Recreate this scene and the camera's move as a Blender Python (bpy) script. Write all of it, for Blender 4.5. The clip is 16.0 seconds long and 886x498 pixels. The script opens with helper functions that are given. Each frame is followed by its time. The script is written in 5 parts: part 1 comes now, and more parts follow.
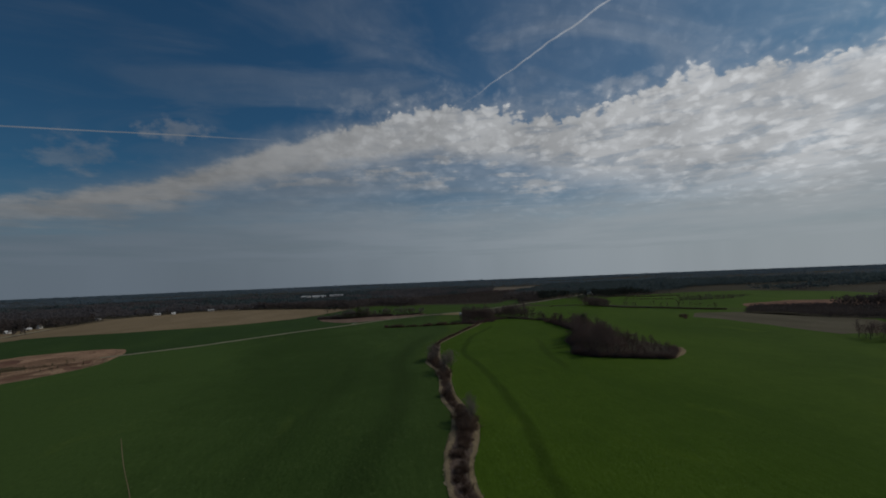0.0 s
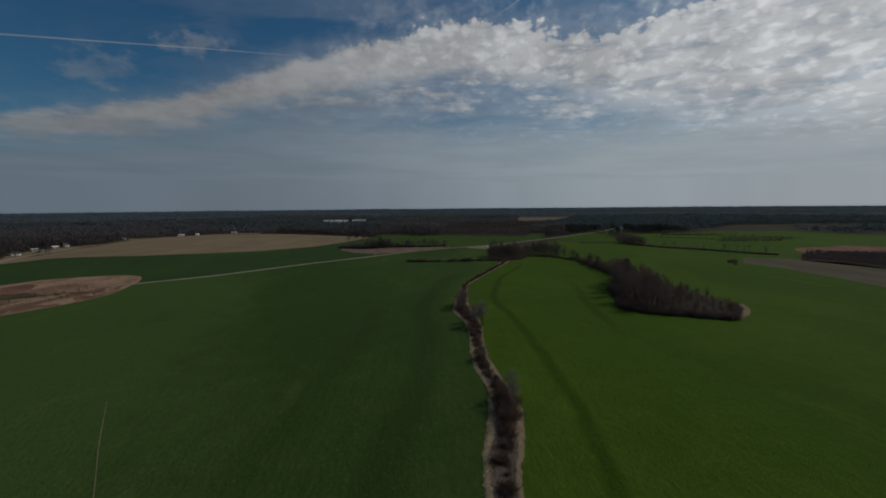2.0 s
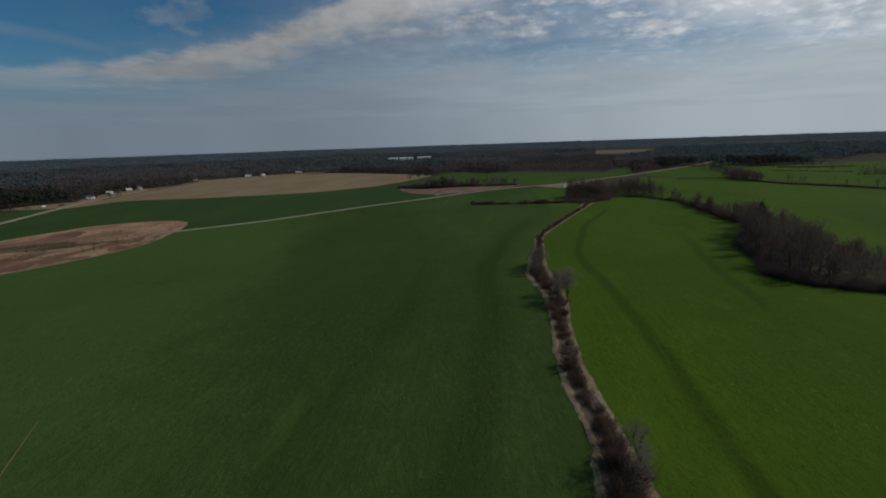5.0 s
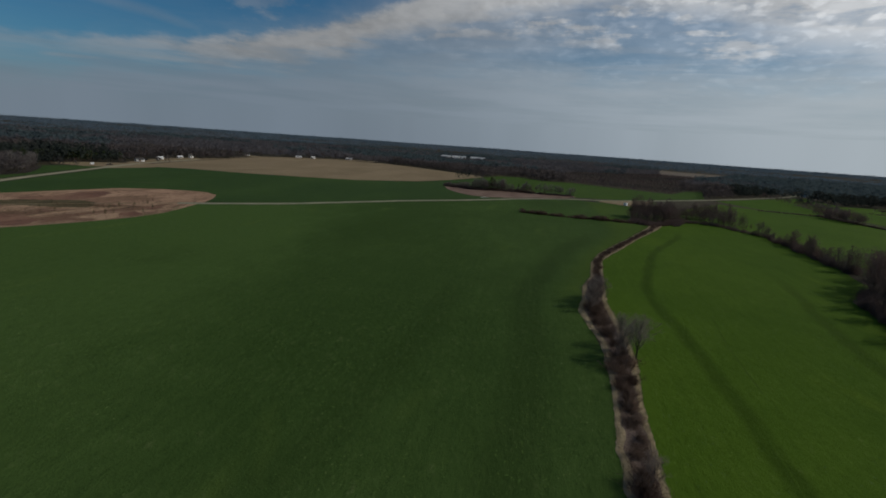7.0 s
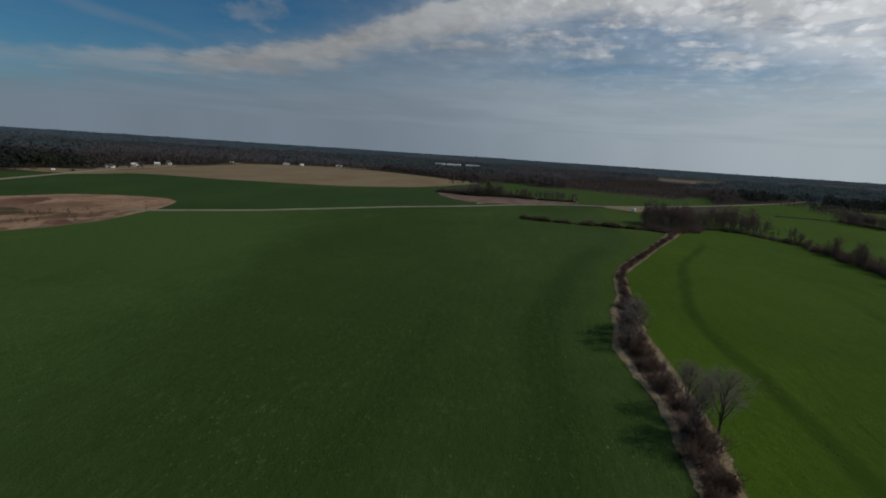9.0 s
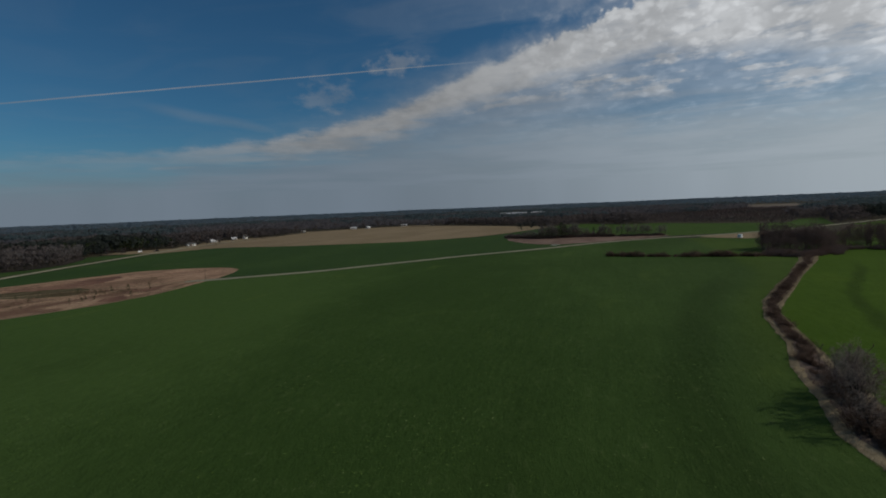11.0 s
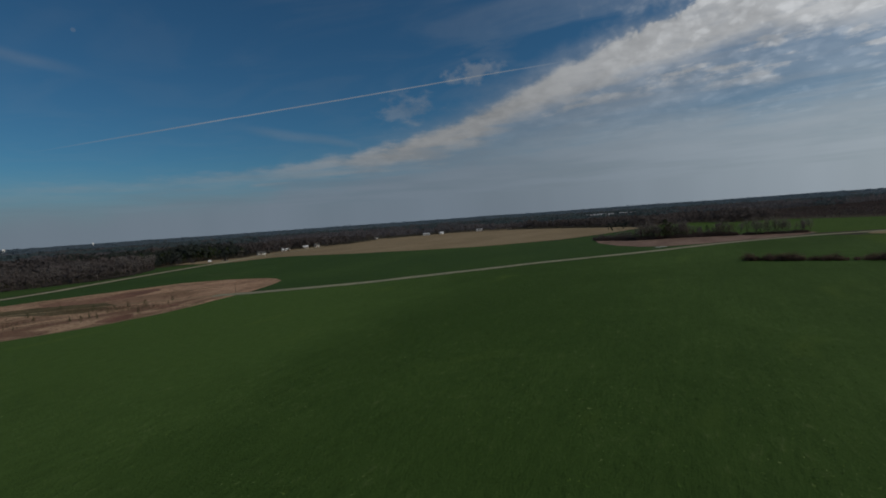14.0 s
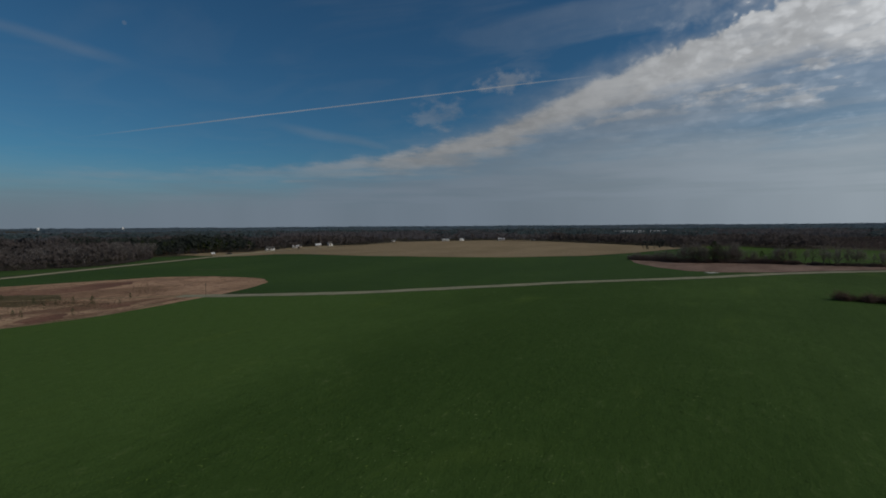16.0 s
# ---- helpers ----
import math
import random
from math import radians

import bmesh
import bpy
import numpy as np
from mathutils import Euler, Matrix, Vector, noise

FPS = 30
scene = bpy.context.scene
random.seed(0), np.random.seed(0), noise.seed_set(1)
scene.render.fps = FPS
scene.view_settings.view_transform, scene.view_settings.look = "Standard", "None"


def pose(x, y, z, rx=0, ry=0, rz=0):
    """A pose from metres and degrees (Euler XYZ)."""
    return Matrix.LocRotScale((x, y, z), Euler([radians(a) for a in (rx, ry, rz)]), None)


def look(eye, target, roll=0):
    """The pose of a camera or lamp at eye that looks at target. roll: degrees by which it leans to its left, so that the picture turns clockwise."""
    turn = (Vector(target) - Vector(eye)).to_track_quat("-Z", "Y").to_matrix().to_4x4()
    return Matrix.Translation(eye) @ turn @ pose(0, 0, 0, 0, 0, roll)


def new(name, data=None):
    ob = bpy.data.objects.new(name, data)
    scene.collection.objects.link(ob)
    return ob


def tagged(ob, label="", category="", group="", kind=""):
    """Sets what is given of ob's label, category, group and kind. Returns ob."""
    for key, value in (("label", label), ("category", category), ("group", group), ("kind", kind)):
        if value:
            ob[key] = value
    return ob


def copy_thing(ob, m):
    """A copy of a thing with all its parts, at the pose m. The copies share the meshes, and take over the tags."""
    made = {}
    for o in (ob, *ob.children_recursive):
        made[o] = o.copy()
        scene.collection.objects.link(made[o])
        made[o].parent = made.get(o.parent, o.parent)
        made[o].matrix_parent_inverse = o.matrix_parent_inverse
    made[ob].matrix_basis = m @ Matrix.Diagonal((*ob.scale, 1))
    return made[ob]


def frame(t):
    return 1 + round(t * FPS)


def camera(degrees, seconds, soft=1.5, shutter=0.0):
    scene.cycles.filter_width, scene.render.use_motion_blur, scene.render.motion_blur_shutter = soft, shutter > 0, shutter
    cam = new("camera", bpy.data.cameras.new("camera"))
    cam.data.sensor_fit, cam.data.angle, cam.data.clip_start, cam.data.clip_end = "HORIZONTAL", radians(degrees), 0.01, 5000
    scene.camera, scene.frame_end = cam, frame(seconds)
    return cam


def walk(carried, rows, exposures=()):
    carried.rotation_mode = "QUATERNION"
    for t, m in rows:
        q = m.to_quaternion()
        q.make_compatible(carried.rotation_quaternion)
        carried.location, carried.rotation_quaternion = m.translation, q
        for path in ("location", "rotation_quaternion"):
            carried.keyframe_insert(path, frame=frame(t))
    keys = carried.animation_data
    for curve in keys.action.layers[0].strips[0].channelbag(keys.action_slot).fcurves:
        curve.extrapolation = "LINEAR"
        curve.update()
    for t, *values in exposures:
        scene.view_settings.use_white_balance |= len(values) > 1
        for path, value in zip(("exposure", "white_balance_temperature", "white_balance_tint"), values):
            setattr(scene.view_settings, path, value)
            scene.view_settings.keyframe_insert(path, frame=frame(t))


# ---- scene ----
# The drone's path: seconds, x, y, height, yaw to the left, pitch up, lean (metres and degrees).
PATH = (
    (0.0, 0.03, 0.00, 47.00, -6.54, 3.92, -2.34),
    (0.5, -1.36, 7.72, 49.14, -5.79, -1.27, -2.03),
    (1.0, -1.52, 15.56, 51.25, -3.99, -3.29, -0.84),
    (1.5, -1.57, 23.99, 52.78, -3.52, -2.75, -0.20),
    (2.0, -1.48, 32.61, 53.98, -3.50, -5.44, -0.53),
    (2.5, -0.78, 41.34, 54.69, 0.74, -8.59, -1.95),
    (3.0, -0.38, 50.11, 54.91, 3.19, -9.66, -2.93),
    (5.3, 1.49, 92.94, 51.30, 6.49, -13.43, -1.38),
    (5.5, 1.74, 96.63, 51.00, 7.98, -13.42, -0.30),
    (6.0, 1.87, 106.03, 49.80, 10.84, -13.50, 2.65),
    (6.5, 1.00, 114.81, 48.79, 11.49, -13.54, 4.06),
    (7.0, -0.04, 123.17, 47.24, 11.04, -13.23, 4.05),
    (7.5, -1.43, 131.96, 45.91, 10.61, -12.94, 4.16),
    (8.0, -2.57, 141.53, 44.03, 10.37, -12.71, 4.18),
    (8.5, -3.01, 151.52, 42.09, 10.30, -12.55, 4.11),
    (8.7, -3.49, 155.05, 41.31, 10.23, -12.47, 3.97),
    (10.8, -11.28, 185.59, 32.94, 18.54, -5.45, -1.39),
    (11.0, -12.30, 189.01, 32.17, 19.61, -5.15, -2.39),
    (11.5, -14.53, 197.87, 30.91, 21.88, -4.82, -3.54),
    (12.0, -16.11, 205.89, 30.00, 22.62, -4.64, -3.21),
    (12.5, -18.07, 214.44, 29.29, 25.84, -4.59, -3.18),
    (13.0, -20.80, 222.82, 28.52, 28.61, -4.38, -3.34),
    (13.5, -23.62, 230.93, 27.67, 29.42, -4.05, -3.56),
    (14.0, -26.80, 239.11, 26.84, 29.69, -3.77, -4.04),
    (14.5, -29.96, 247.04, 26.37, 30.08, -3.65, -4.59),
    (15.0, -33.27, 255.37, 26.23, 30.25, -3.39, -4.57),
    (15.5, -36.90, 263.63, 26.06, 30.98, -3.20, -3.08),
    (16.0, -40.69, 271.59, 25.74, 32.40, -2.88, -0.38),
)
cam = camera(89.29, 16.0, soft=1.8)


def drone(x, y, z, yaw, pitch, lean):
    a, b = radians(yaw), radians(pitch)
    ahead = Vector((-math.sin(a) * math.cos(b), math.cos(a) * math.cos(b), math.sin(b)))
    return look((x, y, z), Vector((x, y, z)) + ahead, lean)


# The clip's camera opens up as less bright cloud fills its picture.
walk(cam, [(row[0], drone(*row[1:])) for row in PATH], [(0.0, -1.00), (1.0, -0.90), (2.0, -0.88), (3.0, -0.69), (5.5, -0.48), (8.5, -0.48), (11.0, -0.58), (16.0, -0.60)])

# ---- node helpers ----
def node(nt, kind, props=None, ins=None):
    n = nt.nodes.new(kind)
    props = props or {}
    if "operation" in props:
        n.operation = props["operation"]
    if "use_clamp" in props:
        n.use_clamp = props["use_clamp"]
    if "interpolation_type" in props:
        n.interpolation_type = props["interpolation_type"]
    if "data_type" in props:
        n.data_type, n.blend_type = props["data_type"], props["blend_type"]
    if "feature" in props:
        n.feature = props["feature"]
    if "bands_direction" in props:
        n.bands_direction = props["bands_direction"]
    if "sky_type" in props:
        n.sky_type, n.sun_disc = props["sky_type"], props["sun_disc"]
        n.sun_elevation, n.sun_rotation = props["sun_elevation"], props["sun_rotation"]
        n.air_density, n.dust_density, n.ozone_density = props["air_density"], props["dust_density"], props["ozone_density"]
    for key, value in (ins or {}).items():
        if isinstance(value, bpy.types.NodeSocket):
            nt.links.new(value, n.inputs[key])
        else:
            n.inputs[key].default_value = value
    return n


def maths(nt, op, a, b=0.0, c=0.0, clamp=False):
    return node(nt, "ShaderNodeMath", {"operation": op, "use_clamp": clamp}, {0: a, 1: b, 2: c}).outputs[0]


def step(nt, value, low, high, out_low=0.0, out_high=1.0):
    """A smooth ramp of value between low and high."""
    return node(nt, "ShaderNodeMapRange", {"interpolation_type": "SMOOTHSTEP"}, {0: value, 1: low, 2: high, 3: out_low, 4: out_high}).outputs[0]


def blend(nt, factor, a, b, kind="MIX"):
    n = node(nt, "ShaderNodeMix", {"data_type": "RGBA", "blend_type": kind}, {0: factor})
    for key, value in ((6, a), (7, b)):
        if isinstance(value, bpy.types.NodeSocket):
            nt.links.new(value, n.inputs[key])
        else:
            n.inputs[key].default_value = (*value, 1)
    return n.outputs[2]


def grain(nt, vector, scale, detail=4.0, rough=0.55, distort=0.0):
    return node(nt, "ShaderNodeTexNoise", None, {"Vector": vector, "Scale": scale, "Detail": detail, "Roughness": rough, "Distortion": distort}).outputs["Fac"]


def stretched(nt, vector, x=1.0, y=1.0, z=1.0, turn=0.0, shift=(0, 0, 0)):
    return node(nt, "ShaderNodeMapping", None, {"Vector": vector, "Location": shift, "Rotation": (0, 0, radians(turn)), "Scale": (x, y, z)}).outputs[0]


# ---- daylight: sun to the right of the flight, sky with a bank of small clouds ----
SUN_AZIMUTH, SUN_HEIGHT = 72.0, 37.0
a, b = radians(SUN_AZIMUTH), radians(SUN_HEIGHT)
TO_SUN = Vector((math.sin(a) * math.cos(b), math.cos(a) * math.cos(b), math.sin(b)))
lamp = bpy.data.lights.new("sun", "SUN")
lamp.energy, lamp.angle, lamp.color = 2.6, radians(0.6), (1.0, 0.95, 0.86)
new("sun", lamp).matrix_world = look(TO_SUN * 300, (0, 0, 0))

world = bpy.data.worlds.new("sky")
scene.world = world
world.use_nodes = True
nt = world.node_tree
nt.nodes.clear()
sky = node(nt, "ShaderNodeTexSky", {"sky_type": "NISHITA", "sun_disc": False, "sun_elevation": b, "sun_rotation": a, "air_density": 1.0, "dust_density": 0.6, "ozone_density": 2.5})
SKY = 0.0575
clear = blend(nt, 1.0, sky.outputs[0], (SKY * 0.44, SKY * 0.94, SKY * 1.18), "MULTIPLY")
way = node(nt, "ShaderNodeTexCoord").outputs["Generated"]
split = node(nt, "ShaderNodeSeparateXYZ", None, {0: way})
up = maths(nt, "MAXIMUM", split.outputs[2], 0.012)
u = maths(nt, "DIVIDE", split.outputs[0], up)
v = maths(nt, "DIVIDE", split.outputs[1], up)
flat = node(nt, "ShaderNodeCombineXYZ", None, {0: u, 1: v, 2: 0.0}).outputs[0]
# How near the sun a piece of sky is: cloud and veil are brighter there.
sunward = maths(nt, "ADD", maths(nt, "MULTIPLY", split.outputs[0], TO_SUN.x), maths(nt, "ADD", maths(nt, "MULTIPLY", split.outputs[1], TO_SUN.y), maths(nt, "MULTIPLY", split.outputs[2], TO_SUN.z)))
sunward = step(nt, sunward, -0.3, 1.0)
azimuth = maths(nt, "DEGREES", maths(nt, "ARCTAN2", split.outputs[0], split.outputs[1]))
height = maths(nt, "DEGREES", maths(nt, "ARCSINE", split.outputs[2]))


def skyline(points):
    """Degrees above the horizon of an edge in the sky, by compass degrees from the line of flight."""
    ramp = nt.nodes.new("ShaderNodeValToRGB")
    ramp.color_ramp.interpolation = "CARDINAL"
    for k, (round_to, up_to) in enumerate(points):
        e = ramp.color_ramp.elements[k] if k < 2 else ramp.color_ramp.elements.new(0.999)
        e.position = (round_to + 120) / 240
        e.color = (up_to / 40, up_to / 40, up_to / 40, 1)
    nt.links.new(maths(nt, "DIVIDE", maths(nt, "ADD", azimuth, 120.0), 240.0), ramp.inputs[0])
    return maths(nt, "MULTIPLY", ramp.outputs[0], 40.0)


def above(edge, uneven=None):
    d = maths(nt, "SUBTRACT", height, edge)
    return maths(nt, "ADD", d, uneven) if uneven is not None else d


def spread(value, middle, size):
    return maths(nt, "MULTIPLY", maths(nt, "SUBTRACT", value, middle), size)


def streak(az0, el0, az1, el1, thick, strength):
    """A thin straight streak of cloud between two places in the sky."""
    f = maths(nt, "DIVIDE", maths(nt, "SUBTRACT", azimuth, az0), az1 - az0)
    off = maths(nt, "ABSOLUTE", maths(nt, "ADD", maths(nt, "SUBTRACT", height, maths(nt, "ADD", el0, maths(nt, "MULTIPLY", f, el1 - el0))), spread(coarse, 0.5, thick)))
    ends = maths(nt, "MULTIPLY", step(nt, f, 0.0, 0.3), step(nt, f, 1.0, 0.7))
    return maths(nt, "MULTIPLY", maths(nt, "MULTIPLY", step(nt, off, thick, 0.0), ends), strength)


CLOUD_TOP = [(-75, 5.5), (-55, 7.4), (-46, 8.3), (-38, 9.6), (-32, 10.9), (-25, 12.9), (-17, 15.7), (-11, 17.6), (-6, 19.3), (0, 20.5), (4, 21.4), (9, 22.0), (16, 20.7), (23, 20.0), (30, 20.3), (36, 21.8), (42, 21.3), (53, 20.0), (75, 24.0), (110, 24.0)]
CLOUD_FOOT = [(-75, 5.0), (-55, 5.6), (-46, 6.4), (-36, 7.1), (-28, 8.3), (-22, 10.3), (-16, 12.5), (-7, 14.2), (1, 15.4), (10, 15.4), (18, 13.6), (26, 10.6), (36, 8.4), (46, 7.0), (110, 6.0)]
LOOSE_FOOT = [(-75, 5.0), (-25, 9.0), (-8, 11.5), (0, 11.6), (8, 10.6), (16, 9.8), (25, 9.3), (36, 7.6), (46, 6.4), (110, 5.0)]
VEIL_TOP = [(-110, 2.5), (-65, 3.2), (-50, 5.0), (-38, 6.6), (-25, 8.0), (-10, 8.8), (10, 8.6), (22, 8.2), (34, 8.6), (46, 9.5), (110, 12.0)]
# Small clouds have depth: seen low they flatten less than a flat sheet would.
outward = maths(nt, "MINIMUM", 3.0, maths(nt, "LOGARITHM", maths(nt, "SQRT", maths(nt, "ADD", maths(nt, "MULTIPLY", u, u), maths(nt, "MULTIPLY", v, v))), math.e))
dome = node(nt, "ShaderNodeCombineXYZ", None, {0: maths(nt, "ARCTAN2", u, v), 1: maths(nt, "MULTIPLY", outward, 0.42), 2: 0.0}).outputs[0]
swirl = node(nt, "ShaderNodeVectorMath", {"operation": "SCALE"}, {0: node(nt, "ShaderNodeTexNoise", None, {"Vector": dome, "Scale": 18.0, "Detail": 4.0}).outputs["Color"], "Scale": 0.05}).outputs[0]
bent = node(nt, "ShaderNodeVectorMath", {"operation": "ADD"}, {0: dome, 1: swirl}).outputs[0]
coarse = grain(nt, dome, 7.0, 4)
fluff = grain(nt, dome, 22.0, 7, 0.58)
layered = grain(nt, stretched(nt, dome, 0.42, 1.25, 1), 17.0, 6, 0.56)
puffs = node(nt, "ShaderNodeTexVoronoi", {"feature": "SMOOTH_F1"}, {"Vector": bent, "Scale": 32.0, "Smoothness": 0.7}).outputs["Distance"]
curls = node(nt, "ShaderNodeTexVoronoi", {"feature": "SMOOTH_F1"}, {"Vector": bent, "Scale": 85.0, "Smoothness": 0.5}).outputs["Distance"]
heads = maths(nt, "SUBTRACT", 1.0, maths(nt, "ADD", maths(nt, "MULTIPLY", puffs, 1.25), maths(nt, "MULTIPLY", curls, 0.5)))
# The bank is smooth away from the sun, with lumpy heads towards it.
lumpy = step(nt, azimuth, -16.0, 6.0, 0.12, 1.0)
top_rough = maths(nt, "ADD", maths(nt, "MULTIPLY", spread(heads, 0.30, 2.3), lumpy), maths(nt, "ADD", spread(coarse, 0.5, 2.2), spread(fluff, 0.5, 1.7)))
under_top = maths(nt, "SUBTRACT", top_rough, above(skyline(CLOUD_TOP)))
over_foot = above(skyline(CLOUD_FOOT), maths(nt, "ADD", spread(coarse, 0.5, 2.0), spread(layered, 0.5, 4.0)))
soft_edge = step(nt, azimuth, -30.0, 5.0, 1.25, 0.55)
bank = maths(nt, "MULTIPLY", step(nt, under_top, -0.25, soft_edge), step(nt, over_foot, step(nt, azimuth, 10.0, 32.0, -1.1, -3.0), step(nt, azimuth, 10.0, 32.0, 1.3, 4.5)))
# Gaps where the sky shows through, flat like the layer.
gaps = maths(nt, "MULTIPLY", step(nt, maths(nt, "ADD", layered, spread(heads, 0.42, -0.10)), 0.53, 0.68), step(nt, azimuth, -2.0, 22.0, 0.12, 0.55))
gaps = maths(nt, "MULTIPLY", gaps, step(nt, azimuth, 60.0, 44.0, 0.45, 1.0))
bank = maths(nt, "MULTIPLY", bank, maths(nt, "SUBTRACT", 1.0, gaps))
# Broken flecks below the bank.
flecks = maths(nt, "MULTIPLY", step(nt, above(skyline(LOOSE_FOOT), spread(coarse, 0.5, 3.0)), -0.6, 1.6), step(nt, under_top, -0.4, 0.8))
flecks = maths(nt, "MULTIPLY", flecks, step(nt, maths(nt, "ADD", layered, spread(fluff, 0.5, 0.5)), 0.49, 0.64, 0.06, 0.72))
flecks = maths(nt, "MULTIPLY", flecks, step(nt, azimuth, -30.0, -5.0, 0.35, 1.0))
# Ragged loose heads beside the top edge and two puffs beside the first vapour trail.
cover = maths(nt, "MAXIMUM", bank, flecks)
for az, el, wide, tall, strength in ((-24.5, 17.4, 3.6, 1.3, 0.42), (-33.0, 13.8, 4.0, 1.9, 0.30), (-2.0, 22.3, 7.0, 1.5, 0.14), (30.5, 21.6, 5.0, 1.2, 0.3)):
    away = maths(nt, "SQRT", maths(nt, "ADD", maths(nt, "POWER", maths(nt, "DIVIDE", maths(nt, "SUBTRACT", azimuth, az), wide), 2.0), maths(nt, "POWER", maths(nt, "DIVIDE", maths(nt, "SUBTRACT", height, el), tall), 2.0)))
    cover = maths(nt, "MAXIMUM", cover, maths(nt, "MULTIPLY", step(nt, maths(nt, "ADD", away, spread(fluff, 0.5, -3.5)), 1.1, 0.1), strength))
# Thin high streaks.
wisps = grain(nt, stretched(nt, flat, 0.75, 1.2, 1, -35), 1.25, 5, 0.52, 1.2)
wisps = maths(nt, "MULTIPLY", step(nt, wisps, 0.42, 0.68), step(nt, u, -2.6, 0.3, 0.03, 0.16))
wisps = maths(nt, "ADD", wisps, step(nt, azimuth, 2.0, 26.0, 0.0, 0.10))
streaks = grain(nt, stretched(nt, flat, 0.16, 0.6, 1, 12), 1.0, 5, 0.6)
ripples = grain(nt, stretched(nt, dome, 0.45, 0.9, 1, -4), 9.0, 4, 0.5)
veil_far = maths(nt, "MULTIPLY", step(nt, above(skyline(VEIL_TOP), maths(nt, "ADD", spread(coarse, 0.5, 5.0), spread(ripples, 0.5, 3.0))), 2.2, -2.4), step(nt, ripples, 0.3, 0.62, 0.72, 0.95))
# A thin veil all round the bank.
veil_bank = maths(nt, "MULTIPLY", step(nt, under_top, -2.8, 1.5), step(nt, azimuth, -50.0, -12.0, 0.04, 0.42))
veil_bank = maths(nt, "MULTIPLY", veil_bank, step(nt, azimuth, -8.0, 10.0, 1.0, 0.65))
veil_bank = maths(nt, "MULTIPLY", veil_bank, step(nt, streaks, 0.25, 0.65, 0.75, 1.2))
west = streak(-54.0, 12.2, -36.0, 9.3, 0.9, 0.16)
for more in (streak(-80.0, 18.2, -66.0, 16.6, 0.8, 0.13), streak(-53.0, 5.45, -47.0, 5.7, 0.28, 0.30), streak(-37.0, 5.6, -33.0, 5.9, 0.24, 0.34), streak(-50.0, 6.2, -30.0, 6.9, 0.5, 0.20)):
    west = maths(nt, "MAXIMUM", west, more)
# Two vapour trails.
trail_1 = maths(nt, "SUBTRACT", v, maths(nt, "ADD", 3.285, maths(nt, "MULTIPLY", u, 0.204)))
trail_1 = maths(nt, "ABSOLUTE", maths(nt, "ADD", trail_1, maths(nt, "MULTIPLY", maths(nt, "SUBTRACT", grain(nt, flat, 1.2, 3), 0.5), 0.04)))
width_1 = step(nt, u, -6.0, -0.4, 0.034, 0.020)
trail_1 = maths(nt, "MULTIPLY", maths(nt, "SUBTRACT", 1.0, maths(nt, "DIVIDE", trail_1, width_1), clamp=True), maths(nt, "MULTIPLY", step(nt, u, -6.3, -3.6), step(nt, u, -0.6, -1.4)))
trail_2 = maths(nt, "SUBTRACT", u, maths(nt, "SUBTRACT", 1.43, maths(nt, "MULTIPLY", v, 0.402)))
trail_2 = maths(nt, "ABSOLUTE", maths(nt, "ADD", trail_2, maths(nt, "MULTIPLY", maths(nt, "SUBTRACT", grain(nt, flat, 4.0, 3), 0.5), 0.06)))
trail_2 = maths(nt, "MULTIPLY", maths(nt, "SUBTRACT", 1.0, maths(nt, "DIVIDE", trail_2, 0.010), clamp=True), maths(nt, "MULTIPLY", step(nt, v, 2.6, 1.9), step(nt, v, -1.0, 0.2)))
trails = maths(nt, "MAXIMUM", maths(nt, "MULTIPLY", trail_1, 0.66), maths(nt, "MULTIPLY", trail_2, 0.55))
# The heads are bright, the hollows between them and the under sides a little greyer.
shade = maths(nt, "ADD", maths(nt, "MULTIPLY", step(nt, heads, 0.05, 0.7, -0.17, 0.07), lumpy), maths(nt, "MULTIPLY", step(nt, layered, 0.3, 0.7, 1.03, 0.92), step(nt, maths(nt, "ADD", coarse, spread(fluff, 0.5, 0.5)), 0.35, 0.62, 0.84, 1.03)))
bright = maths(nt, "MULTIPLY", maths(nt, "MULTIPLY", step(nt, sunward, 0.1, 1.0, 0.41, 1.04), step(nt, sunward, 0.90, 1.0, 1.0, 1.25)), shade)
white = node(nt, "ShaderNodeVectorMath", {"operation": "SCALE"}, {0: (0.95, 0.975, 1.0), "Scale": bright}).outputs[0]
haze_level = maths(nt, "MULTIPLY", step(nt, sunward, 0.0, 0.95, 0.30, 0.62), step(nt, ripples, 0.3, 0.65, 0.95, 1.05))
haze = node(nt, "ShaderNodeVectorMath", {"operation": "SCALE"}, {0: blend(nt, sunward, (0.73, 0.92, 1.14), (0.86, 0.955, 1.01)), "Scale": haze_level}).outputs[0]
colour = blend(nt, wisps, clear, white)
colour = blend(nt, maths(nt, "MAXIMUM", veil_bank, west), colour, white)
colour = blend(nt, veil_far, colour, haze)
colour = blend(nt, trails, colour, white)
colour = blend(nt, maths(nt, "MULTIPLY", cover, step(nt, azimuth, -60.0, -30.0, 0.30, 0.93)), colour, white)
moon_way = Vector((-2.5, 1.06, 1.0)).normalized()
moon = maths(nt, "ADD", maths(nt, "MULTIPLY", split.outputs[0], moon_way.x), maths(nt, "ADD", maths(nt, "MULTIPLY", split.outputs[1], moon_way.y), maths(nt, "MULTIPLY", split.outputs[2], moon_way.z)))
colour = blend(nt, step(nt, moon, math.cos(radians(0.24)), math.cos(radians(0.12)), 0.0, 0.16), colour, white)
colour = blend(nt, step(nt, split.outputs[2], 0.14, 0.0, 0.0, 0.88), colour, haze)
